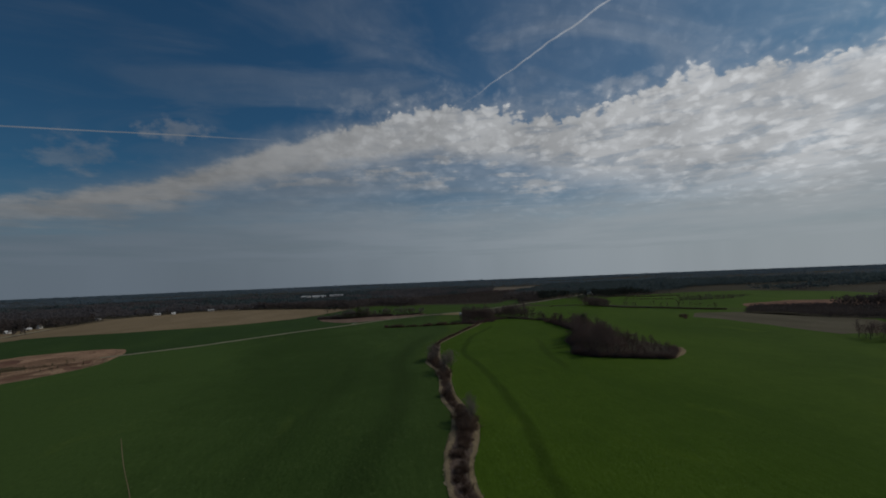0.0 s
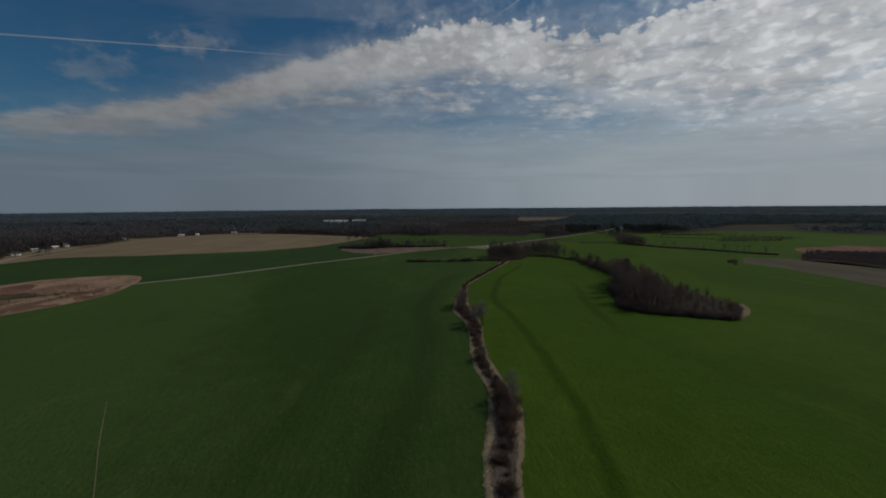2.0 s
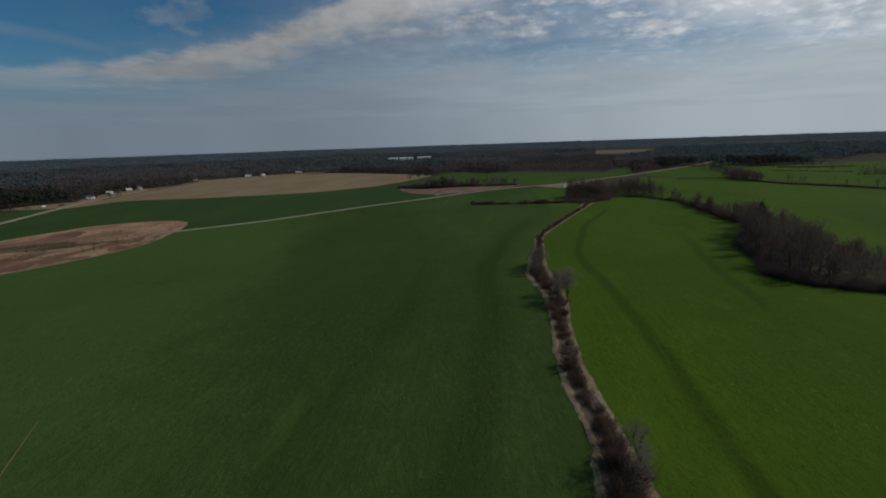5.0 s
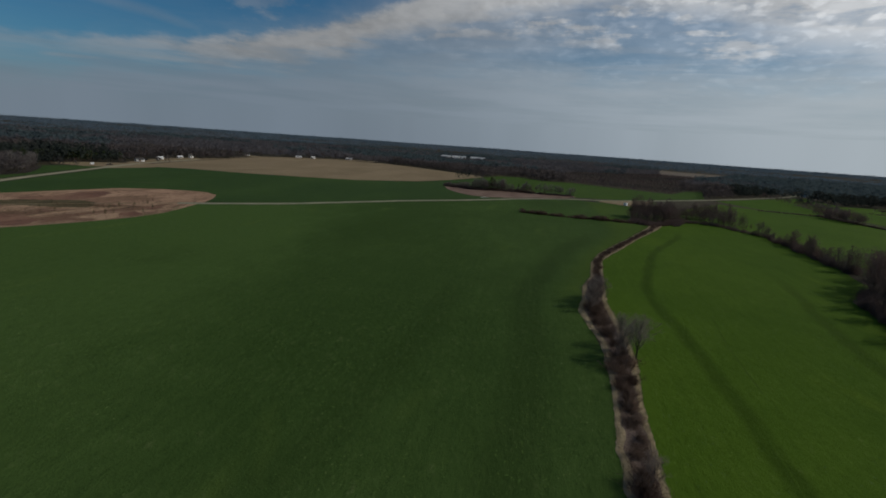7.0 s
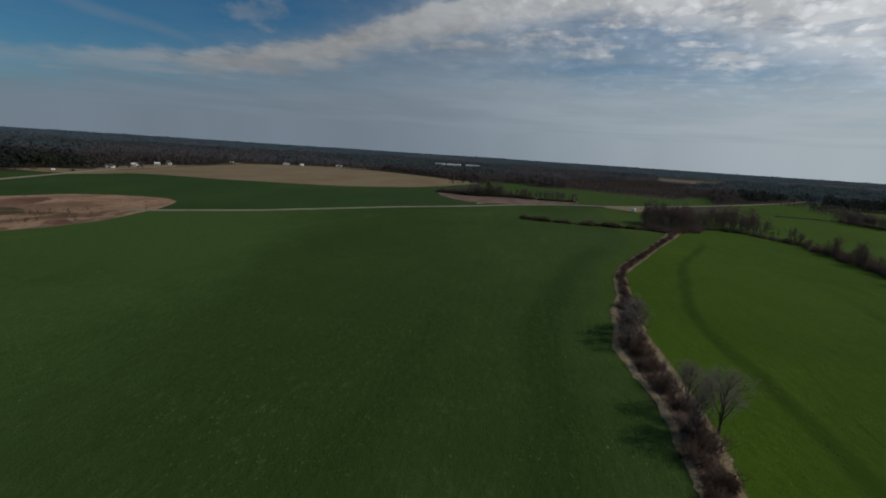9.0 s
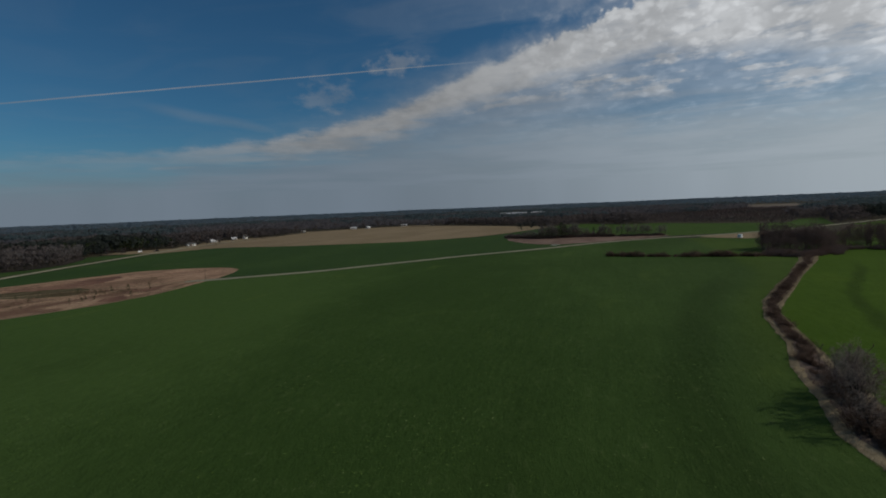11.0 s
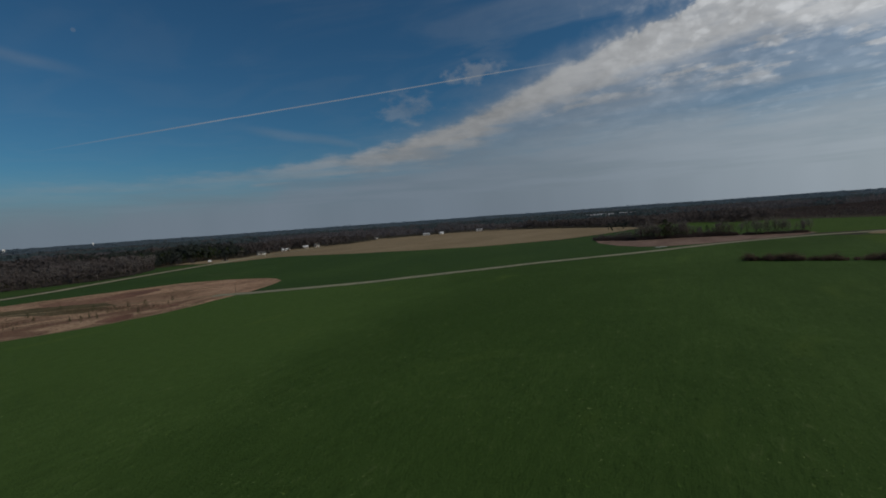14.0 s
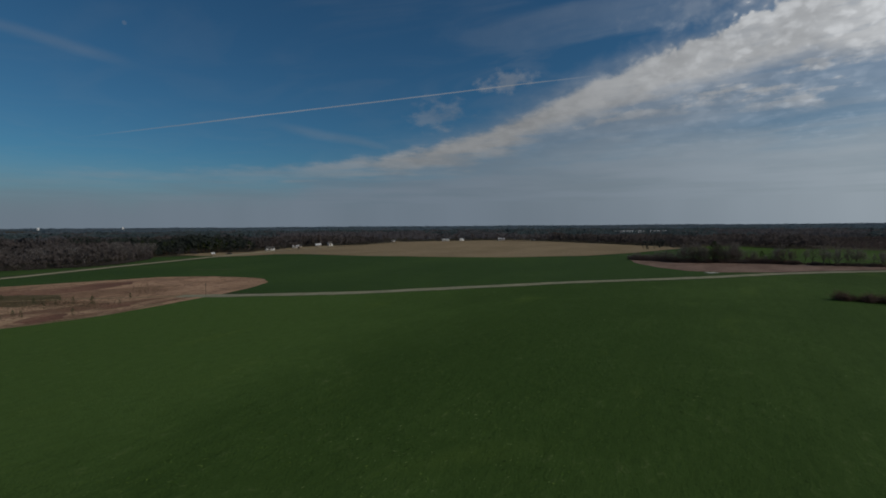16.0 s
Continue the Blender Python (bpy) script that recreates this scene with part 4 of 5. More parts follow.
BARE_H, PINE_H, SHRUB_H = 12.0, 16.0, 2.5
bare = [bare_tree_meshes(k, BARK, TWIGS, BARE_H, 0.48 + 0.05 * (k % 3), 8 + k % 3, 0.09 + 0.04 * (k % 3), 7, 5, 4, 1.3) for k in range(5)]
light = [bare_tree_meshes(10 + k, BARK, TWIGS, BARE_H, 0.5, 7, 0.08, 5, 4, 3, 2.1) for k in range(4)]
grey = [bare_tree_meshes(20 + k, DARK_BARK, GREY_TWIGS, BARE_H, 0.56, 11, 0.12, 9, 8, 8, 0.5, 0.95) for k in range(2)]
pale = [bare_tree_meshes(30, PALE_BARK, GREY_TWIGS, BARE_H, 0.36, 8, 0.35, 6, 4, 4)]
edge = [bare_tree_meshes(70 + k, BARK, EDGE_TWIGS, BARE_H, 0.5, 10, 0.2, 7, 5, 5, 1.2, 1.1) for k in range(4)]
pines = [pine_meshes(40 + k, PINE_H, 0.38 - 0.1 * k, 0.2) for k in range(3)]
cedar = pine_meshes(50, PINE_H, 0.05, 0.26)
shrubs = [shrub_meshes(60 + k, BRAMBLE) for k in range(3)]


def plant(kind, meshes, unit, spots, label, category, group):
    """Sets plants of (x, y, height) of one kind; all but the first are copies."""
    made = {}
    for x, y, h in spots:
        k = int(rng.integers(len(meshes)))
        m = pose(x, y, 0.05, 0, 0, float(rng.uniform(0, 360)))
        size = h / unit
        if k not in made:
            if kind == "shrub":
                made[k] = tagged(new(kind), label, category, group)
                part("thicket", meshes[k], made[k])
            else:
                made[k] = tree_thing(kind, meshes[k], label, category, group)
            ob = made[k]
        else:
            ob = copy_thing(made[k], m)
        ob.matrix_basis = m
        ob.scale = (size * float(rng.uniform(0.9, 1.15)), size * float(rng.uniform(0.9, 1.15)), size)


def shrub_stuff(name, spots, label, twig=None):
    """Thickets that grow into one another, joined into one object."""
    data = [np.array([v.co[:] for v in m.vertices]).reshape(-1, 3, 3) for m in shrubs]
    pieces = []
    for x, y, h in spots:
        a, s = float(rng.uniform(0, 6.28)), h / SHRUB_H
        c, q = math.cos(a) * s, math.sin(a) * s
        pieces.append(data[int(rng.integers(3))] @ np.array([[c, -q, 0], [q, c, 0], [0, 0, s]]).T + (x, y, 0.05))
    tagged(new(name, triangles_of(name, np.concatenate(pieces), twig or TWIGS)), label, "undergrowth", kind="stuff")


def tree_stuff(name, meshes, unit, spots, label, twig=None, every=3):
    """Trees too many or too far to pick apart, joined into one object each for wood and twigs."""
    for which, kind in ((0, name + "_trunks"), (1, name + "_crowns")):
        data = []
        for m in meshes:
            me = m[which]
            co = np.empty(3 * len(me.vertices), np.float32)
            me.vertices.foreach_get("co", co)
            me.calc_loop_triangles()
            tri = np.empty(3 * len(me.loop_triangles), np.int32)
            me.loop_triangles.foreach_get("vertices", tri)
            data.append(co.reshape(-1, 3)[tri.reshape(-1, 3)])
        pieces = []
        pick = np.random.default_rng(3)
        for x, y, h in (spots if which else spots[::every]):
            a, s = pick.uniform(0, 6.28), h / unit
            c, q = math.cos(a) * s, math.sin(a) * s
            turn = np.array([[c, -q, 0], [q, c, 0], [0, 0, s]])
            pieces.append(data[int(pick.integers(len(data)))] @ turn.T + (x, y, 0.05))
        tagged(new(kind, triangles_of(kind, np.concatenate(pieces), (which and twig) or meshes[0][which].materials[0])), label, "woodland", kind="stuff")


def scatter(outline, gap, height):
    """Spots on a loose grid inside an outline; height is a function of x, y."""
    xs, ys = [p[0] for p in outline], [p[1] for p in outline]
    gx, gy = np.meshgrid(np.arange(min(xs), max(xs), gap), np.arange(min(ys), max(ys), gap))
    p = np.stack([gx.ravel(), gy.ravel()], 1) + rng.uniform(-0.42, 0.42, (gx.size, 2)) * gap
    return [(x, y, height(x, y) * float(rng.uniform(0.68, 1.16))) for x, y in p[inside(p, outline)]]


def along(line, gap, height, wander=1.5):
    return [(p.x + float(rng.uniform(-wander, wander)), p.y + float(rng.uniform(-wander, wander)), height * float(rng.uniform(0.7, 1.15))) for p in spline(line, gap)]


def strip_height(x, y):
    return float(np.interp(x, (-103, -84, -70, -64, -36, -30, -16, -12, -4, 0, 42), (4.5, 6.0, 7.0, 12.5, 12, 7, 7, 11.5, 11.5, 11, 10)))


def hedge_rise(y):
    """The hedgerow is low after the field corner, then taller with gaps."""
    return float(np.interp(y, (365, 380, 388, 396, 405, 418, 426, 434, 446, 455, 470), (1.2, 1.1, 0.85, 1.1, 1.15, 0.8, 1.05, 0.95, 0.6, 0.55, 0.95)))


def wood_height(x, y):
    return float(np.interp(x + 0.35 * (250 - y), (100, 118, 130, 145, 160, 175), (15.0, 14.0, 9.5, 6.0, 4.3, 3.4))) * (1 + 0.45 * noise.noise(Vector((x * 0.09, y * 0.09, 2.0))))


plant("bare_tree", bare, BARE_H, scatter(WOOD, 7.6, wood_height), "leafless brown tree crowded in the wood", "tree", "trees of the wood")
plant("bare_tree", bare, BARE_H, scatter(CLUMP_A, 6.5, lambda x, y: 16.5 - 0.013 * ((x - 92) ** 2 + (y - 500) ** 2)), "leafless brown tree in the clump at the ditch's end", "tree", "trees of the clump")
plant("bare_tree", bare, BARE_H, scatter(CLUMP_B, 7.0, lambda x, y: 14.0 - 0.010 * ((x - 142) ** 2 + (y - 520) ** 2)), "leafless brown tree at the field corner", "tree", "trees at the field corner")
plant("bare_tree", bare, BARE_H, [(x, y, h * hedge_rise(y)) for x, y, h in along([(155, 470), (155, 425), (154, 392), (152, 365)], 3.4, 9.5, 3.5)], "leafless hedgerow tree between two green fields", "tree", "hedgerow trees")
tree_stuff("strip", bare, BARE_H, [q for q in scatter(TREE_STRIP, 3.6, strip_height) if rng.random() < 0.78], "leafless trees in the strip beside the farm track", EDGE_TWIGS, 1)
tree_stuff("clump", light, BARE_H, scatter(CLUMP_EAST, 4.5, lambda x, y: 10), "leafless brown trees in a clump at the field's edge")
plant("bare_tree", light, BARE_H, [(22.0, 266, 8.0), (24, 273, 8.5), (22.6, 275, 7), (24.6, 268, 7), (23.3, 268.5, 9), (22.0, 266, 6.0), (23.5, 271, 7.0), (24.5, 276, 6.5), (21.5, 270, 5.0), (25.0, 282, 5.5), (25.8, 289, 4.5), (23.0, 262, 5.0), (24.0, 247, 4.5), (26.5, 243, 5.0), (21.5, 143, 5.0), (22.5, 149, 5.6), (20.8, 138, 4.4), (23.0, 154, 4.6), (20.6, 183, 4.0), (24.0, 222, 4.6), (22.6, 226, 4.4), (25.2, 233, 5.2), (24.0, 239, 4.6)], "brown leafless tree crowded in the ditch", "tree", "trees of the ditch")
plant("bare_tree", grey, BARE_H, [(28.0, 230, 11.0), (25.5, 237, 8.5), (26.5, 234, 7.0), (24.5, 229, 6.5), (21.5, 265, 8.5), (23.0, 270, 9.0), (24.5, 275, 7.0), (20.5, 260, 6.0), (25.0, 151, 8.2), (23.5, 146, 6.5), (21.5, 186, 5.0)], "grey leafless tree standing in the ditch", "tree", "trees of the ditch")
tree_stuff("hedgerow", light, BARE_H, along([(327, 867), (318, 707)], 4, 9) + [q for q in along([(394, 751), (424, 720), (454, 692)], 4, 9, 4) + along([(306, 578), (338, 535), (361, 494), (371, 482)], 4.5, 9, 2.5) + along([(439, 810), (472, 792), (512, 787)], 3.0, 8.5, 2.5) if rng.random() < 0.6] + along([(290, 657), (296, 622), (300, 604)], 1.0, 10.5, 3.5) + along([(470, 700), (520, 690)], 5, 9, 5) + along([(284, 640), (296, 600)], 1.2, 10.5, 5) + along([(294, 668), (300, 650)], 3, 9, 5) + along([(438, 656), (529, 650)], 7, 7, 3), "leafless trees along far pasture hedgerows")
plant("bare_tree", edge, BARE_H, along([(-425, 290), (-430, 340), (-422, 368), (-415, 396), (-423, 424), (-454, 456), (-484, 474)], 6.0, 12.0, 4) + along([(-440, 300), (-446, 365), (-434, 395), (-442, 430), (-470, 452)], 6.5, 14.0, 5), "grey leafless tree at the edge of the big wood", "tree", "trees at the edge of the big wood")
shrub_stuff("undergrowth", along([(-418, 290), (-424, 340), (-414, 368), (-407, 396), (-415, 422), (-446, 452), (-478, 470)], 2.6, 3.0, 2.5), "tangled leafless thickets along the edge of the big wood", FAR_BARE)
plant("bare_tree", bare, BARE_H, [(-491, 588, 12), (-494, 614, 13), (-500, 628, 12), (-507, 652, 13), (-518, 676, 14), (-515, 690, 12), (-519, 704, 14), (-512, 726, 13), (-503, 738, 11), (-500, 770, 12), (-505, 800, 13), (-508, 830, 12), (-541, 878, 13), (-512, 896, 12), (-490, 925, 12), (-472, 952, 13), (-452, 966, 12), (-430, 985, 13), (-410, 1002, 12), (-398, 1022, 12), (-370, 1036, 13), (-345, 1046, 12), (-310, 1030, 12), (-270, 1010, 12), (-228, 1018, 12), (-205, 1005, 11)], "leafless brown tree behind the houses", "tree", "trees behind the houses")
plant("sycamore_tree", pale, BARE_H, [(-409, 398, 9.5), (-432, 352, 7)], "white-barked leafless tree at the wood's edge", "tree", "white-barked trees")
plant("pine_tree", pines, PINE_H, along([(-486, 476), (-500, 500), (-500, 530), (-492, 554), (-482, 572)], 3.2, 11.5, 3) + along([(-500, 470), (-516, 500), (-508, 560)], 4, 12.5, 4), "dark green pine in a dense row", "tree", "pines behind the yard")
plant("pine_tree", pines, PINE_H, [(143, 330, 16.5), (140, 322, 13), (-48, 622, 14.5), (-45, 626, 12), (-20, 660, 7), (-425, 352, 8), (-427, 349, 7)], "dark green pine among leafless trees", "tree", "single pines")
plant("cedar_tree", [cedar], PINE_H, [(-226 + 15 * math.sin(2.1 * k), 290 + 5.0 * k + 6 * math.cos(3.3 * k), 1.1 + 1.0 * abs(math.sin(5.1 * k))) for k in range(0, 14, 2)] + [(-221, 335, 3.0), (-228, 332, 2.6), (-204, 324, 2.3), (-213, 310, 2.4), (-240, 325, 2.4), (-230, 328, 2.0), (-246, 368, 1.3), (-217, 314, 2.0), (-219, 309, 1.8), (-262, 322, 2.0), (-252, 308, 2.2)], "small dark cedar growing in the fallow patch", "shrub", "cedars of the fallow patch")
plant("shrub", shrubs, SHRUB_H, [(x, y, h * (0.45 + 0.9 * abs(math.sin(0.21 * x + 0.6) * math.cos(0.067 * x)))) for x, y, h in along([(-8, 470), (20, 467), (50, 468), (84, 467)], 1.2, 3.6, 1.2)], "brown leafless shrub in the low hedge", "shrub", "hedge shrubs")
shrub_stuff("undergrowth", [(x, y, h * hedge_rise(y)) for x, y, h in along([(155, 470), (155, 425), (154, 392), (152, 365)], 2.6, 5.0, 2.5)] + [q for q in scatter(TREE_STRIP, 2.6, lambda x, y: 3.8 if x < -3 else 2.8) if rng.random() < 0.75], "tangled brown leafless thickets grown together under the trees")
plant("shrub", shrubs, SHRUB_H, [(-1, 469, 4.2), (20, 468, 3.6), (290, 426, 4.5), (286, 424, 4.0), (294, 428, 3.8), (281, 410, 3)], "rounded brown leafless shrub in the field", "shrub", "single shrubs")
plant("shrub", shrubs, SHRUB_H, [(20, 184, 3.8), (21, 180, 3.0), (21, 140, 4.5), (22, 146, 5.0), (20, 135, 3.5), (18, 128, 3.0), (22.5, 141, 4.6), (24, 149, 4.2), (21.5, 152, 4.4), (23, 157, 3.6), (20.5, 144, 4.0), (22, 161, 3.0), (22, 222, 4.0), (24, 218, 3.4), (25, 226, 4.2), (23, 244, 4.0), (22, 251, 3.5), (21, 262, 4.4), (23, 258, 4.0), (24, 277, 3.6), (22, 214, 3)] + [(ditch_left(y) + (0.3 + 0.4 * abs(math.sin(1.7 * y))) * (ditch_right(y) - ditch_left(y)), y, 1.2 + 1.5 * abs(math.sin(2.9 * y))) for y in range(7, 440, 5)], "tangled brown bramble thicket in the ditch", "shrub", "thickets of the ditch")
far_hedge = (along([(235, 660), (290, 657)], 2.6, 2.4, 1.0) + along([(290, 657), (298, 610), (306, 578), (338, 535), (361, 494), (376, 476)], 0.9, 3.2, 1.0) + along([(439, 810), (472, 792), (530, 787)], 1.6, 3.0, 1.2) + along([(394, 751), (454, 692)], 2.5, 2.4, 0.8) + along([(438, 656), (529, 650)], 2.5, 2.6, 2.5))
shrub_stuff("far_hedge", [(x, y, 0.8 * h) for x, y, h in far_hedge], "low brown leafless pasture hedges")
shrub_stuff("undergrowth", along([(147, 229), (157, 242), (166, 256)], 1.9, 3.4, 1.6) + along([(107, 258), (114, 246), (128, 238), (147, 229)], 1.7, 4.2, 1.4) + along([(109, 262), (117, 249), (130, 241), (147, 232)], 2.2, 4.8, 1.4) + along([(72, 474), (80, 464), (100, 474), (116, 499), (138, 497), (150, 470)], 2.2, 3.4, 2.2) + along([(74, 478), (82, 469), (100, 480), (114, 502)], 2.4, 5.0, 2.5) + along([(134, 326), (124, 309), (113, 272), (108, 258)], 2.0, 4.2, 1.4), "brown leafless shrubs grown together along the wood's margin")


tree_stuff("underwood", light, BARE_H, scatter(WOOD, 5.4, lambda x, y: 0.5 * wood_height(x, y)) + scatter(WOOD, 6.2, lambda x, y: 0.95 * wood_height(x, y)) + scatter(CLUMP_A, 4.0, lambda x, y: 12.5 - 0.009 * ((x - 94) ** 2 + (y - 500) ** 2)) + scatter(CLUMP_B, 4.5, lambda x, y: 10.5 - 0.009 * ((x - 142) ** 2 + (y - 520) ** 2)) + [q for q in scatter(TREE_STRIP, 2.9, lambda x, y: 0.75 * strip_height(x, y)) if q[0] < -3] + [(x, y, h * hedge_rise(y)) for x, y, h in along([(155, 470), (155, 425), (154, 392), (152, 365)], 1.1, 5.0, 3.0)], "young leafless trees crowded under the taller ones")


# ---- brambles and straw in the ditch, sedge in the fallow patch, grain tufts: uncounted stems ----
def stems(roots, heights, lean, width):
    """Thin upright triangles on the given spots."""
    n = len(roots)
    tip = np.c_[roots + rng.normal(0, 1, (n, 2)) * (heights * lean)[:, None], heights]
    side = rng.normal(0, 1, (n, 2))
    side *= (width * heights / np.linalg.norm(side, axis=1))[:, None]
    low = np.full(n, 0.05)
    return np.stack([np.c_[roots - side, low], np.c_[roots + side, low], tip], 1)


n = 84000
y = -20 + 500 * rng.random(n)
f = np.clip(rng.normal(0.5, 0.17, n), 0.14, 0.86)
l, r = np.interp(y, LEFT_Y, LEFT_X), np.interp(y, RIGHT_Y, RIGHT_X)
clump = np.array([noise.noise(Vector((a * 0.55, b * 0.2, 0))) for a, b in zip(l + (r - l) * f, y)])
tall = np.clip(0.72 + 2.2 * clump, 0.15, 2.6) * rng.uniform(0.5, 1.2, n) * (1 - 1.1 * np.abs(f - 0.5))
tagged(new("brambles", triangles_of("brambles", stems(np.c_[l + (r - l) * f, y], tall, 0.55, 0.06), BRAMBLE)), "tangled brown brambles filling the ditch", "undergrowth", kind="stuff")
n = 50000
y = -20 + 500 * rng.random(n)
f = np.where(rng.random(n) < 0.5, -0.05 + 0.30 * rng.random(n) ** 1.5, 1.05 - 0.30 * rng.random(n) ** 1.5)
l, r = np.interp(y, LEFT_Y, LEFT_X), np.interp(y, RIGHT_Y, RIGHT_X)
tagged(new("dry_grass", triangles_of("dry_grass", stems(np.c_[l + (r - l) * f, y], rng.uniform(0.25, 0.8, n), 0.4, 0.05), STRAW)), "pale dry grass on both banks of the ditch", "grass", kind="stuff")
p = rng.uniform((-335, 0), (-195, 412), (70000, 2))
p = p[inside(p, SEDGE_PATCH)]
thick = np.array([noise.noise(Vector((a * 0.035, b * 0.02, 4))) for a, b in p])
p = p[thick + rng.uniform(-0.25, 0.25, len(p)) > 0.02]
tagged(new("broom_sedge", triangles_of("broom_sedge", stems(p, rng.uniform(0.3, 0.7, len(p)), 0.5, 0.14), SEDGE)), "clumped reddish brown sedge in the fallow patch", "grass", kind="stuff")

for line, count, wander, h in (([(-262, 318), (-244, 325), (-228, 330), (-216, 336)], 2200, 7.0, 0.9), ([(-290, 262), (-262, 285), (-236, 300)], 2200, 9.0, 0.9), ([(-262, 372), (-245, 362), (-230, 355)], 700, 6.0, 0.7)):
    spots = np.array([(q.x, q.y) for q in spline(line, 0.5)])
    spots = spots[rng.integers(len(spots), size=count)] + rng.normal(0, 1, (count, 2)) * (wander, wander * 0.5)
    tagged(new("rushes", triangles_of("rushes", stems(spots, rng.uniform(0.4, 1.0, count) * h, 0.25, 0.1), REED)), "dark rushes in a damp streak of the fallow patch", "grass", kind="stuff")

# Tufts of grain, thicker here and there.
p = rng.uniform((-95, 70), (95, 400), (60000, 2))
off = (p[:, 0] > np.interp(p[:, 1], LEFT_Y, LEFT_X) - 1) & (p[:, 0] < np.interp(p[:, 1], RIGHT_Y, RIGHT_X) + 1)
p = p[~off]
thick = np.array([noise.noise(Vector((a * 0.05, b * 0.02, 14))) + 0.6 * noise.noise(Vector((a * 0.4, b * 0.15, 2))) for a, b in p])
p = p[thick + rng.uniform(-0.3, 0.3, len(p)) > 0.1]
tagged(new("grain_tufts", triangles_of("grain_tufts", stems(p, rng.uniform(0.06, 0.15, len(p)), 2.0, 1.2), TUFT)), "tufts of young grain standing in the fields", "crop", kind="stuff")

# ---- woods: far trees too many to count ----
FIELDS = [WEST_FIELD, [(60, 603), (85, 530), (97, 500), (130, 590), (128, 655), (75, 628)], YARD_CORNER, EAST_FIELD, NORTH_FIELD, MIDDLE_FIELD, ROAD_FIELD, RIGHT_FIELDS, TAN_FIELD, SEDGE_PATCH, BROWN_FIELD, BARN_CLEARING, FAR_TAN, DRIVEWAY, SIDE_GREEN, HOUSE_YARDS, STRIP_DIRT, PULL_OFF, RED_SCRUB, SCRUB, SCRUB_FAR]


NEAR_OPEN = [(-335, -400), (-345, 220), (-352, 335), (-381, 405), (-428, 514), (-418, 548), (-381, 565), (-110, 735), (-58, 728), (36, 625), (97, 641), (210, 747), (300, 668), (440, 430), (400, 330), (340, 240), (390, 120), (480, -400)]


def open_land(p):
    """Spots in a field, beside a road, or in one of the scattered clearings."""
    hit = np.zeros(len(p), bool)
    for outline in FIELDS:
        hit |= inside(p, outline)
    hit |= (p[:, 1] < 480) & (p[:, 0] > np.interp(p[:, 1], LEFT_Y, LEFT_X) - 3) & (p[:, 0] < np.interp(p[:, 1], RIGHT_Y, RIGHT_X) + 3)
    hit |= inside(p, NEAR_OPEN)
    hit |= (p[:, 0] + 474) ** 2 + (p[:, 1] - 592) ** 2 < 17 ** 2
    for line, wide in ((TRACK, 9), (COUNTY_ROAD, 9)):
        for q in spline(line, 8):
            hit |= (p[:, 0] - q.x) ** 2 + (p[:, 1] - q.y) ** 2 < wide * wide
    return hit


def wood_spots(near, far, gap, sector=(-95, 100)):
    span = int(2 * far / gap)
    g = np.stack(np.meshgrid(np.arange(span), np.arange(span)), -1).reshape(-1, 2) * gap - far + (0, 150)
    g = g + rng.uniform(-0.48, 0.48, g.shape) * gap
    d, a = np.hypot(g[:, 0], g[:, 1] - 150), np.degrees(np.arctan2(g[:, 0], g[:, 1] - 150))
    g = g[(d > near) & (d < far) & (a > sector[0]) & (a < sector[1])]
    return g[~open_land(g)]


def crowns(spots, height, pieces, kind):
    """Loose pieces that make up the crown of each tree."""
    n = len(spots)
    h = np.repeat(height, pieces)
    base = np.repeat(np.c_[spots, np.zeros(n)], pieces, 0)
    k = n * pieces
    a, q = rng.uniform(0, 2 * np.pi, k), np.sqrt(rng.random(k))
    if kind == "bare":
        z = rng.beta(2.2, 1.7, k) * 0.92 + 0.08
        reach = 0.34 * np.sqrt(np.clip(1 - ((z - 0.58) / 0.46) ** 2, 0.04, 1)) * q
        c = base + np.c_[np.cos(a) * reach * h, np.sin(a) * reach * h, z * h]
        d = np.c_[np.cos(a) * q, np.sin(a) * q, z * 0.9] + rng.normal(0, 0.42, (k, 3))
        long, wide = h * rng.uniform(0.10, 0.19, k), h * 0.07
    else:
        z = 0.22 + 0.78 * rng.beta(1.7, 1.5, k)
        reach = 0.27 * np.sqrt(np.clip(1 - ((z - 0.60) / 0.42) ** 2, 0.03, 1)) * (0.4 + 0.6 * q)
        c = base + np.c_[np.cos(a) * reach * h, np.sin(a) * reach * h, z * h]
        d = np.c_[np.cos(a), np.sin(a), np.full(k, -0.2)] + rng.normal(0, 0.6, (k, 3))
        long, wide = h * rng.uniform(0.14, 0.24, k), h * 0.09
    if kind == "pine" or pieces < 30:
        # Clumps of foliage or close twigs that face outwards.
        d = np.c_[np.cos(a) * q, np.sin(a) * q, (z - 0.45) * 1.6] + rng.normal(0, 0.35, (k, 3))
        d /= np.linalg.norm(d, axis=1)[:, None]
        s = np.cross(d, rng.normal(0, 1, (k, 3)))
        s /= np.linalg.norm(s, axis=1)[:, None]
        t = np.cross(d, s)
        size = (h * rng.uniform(0.07, 0.13, k))[:, None]
        done = np.stack([c + s * size, c + (t * 0.87 - s * 0.5) * size, c - (t * 0.87 + s * 0.5) * size], 1)
        done[..., 2] = np.maximum(done[..., 2], 0.05)
        return done
    d /= np.linalg.norm(d, axis=1)[:, None]
    s = np.cross(d, rng.normal(0, 1, (k, 3)))
    s /= np.linalg.norm(s, axis=1)[:, None]
    low, tip = c - d * (long / 2)[:, None], c + d * (long / 2)[:, None]
    low[:, 2] = np.maximum(low[:, 2], 0.05)
    return np.stack([low - s * wide[:, None], low + s * wide[:, None], tip], 1)


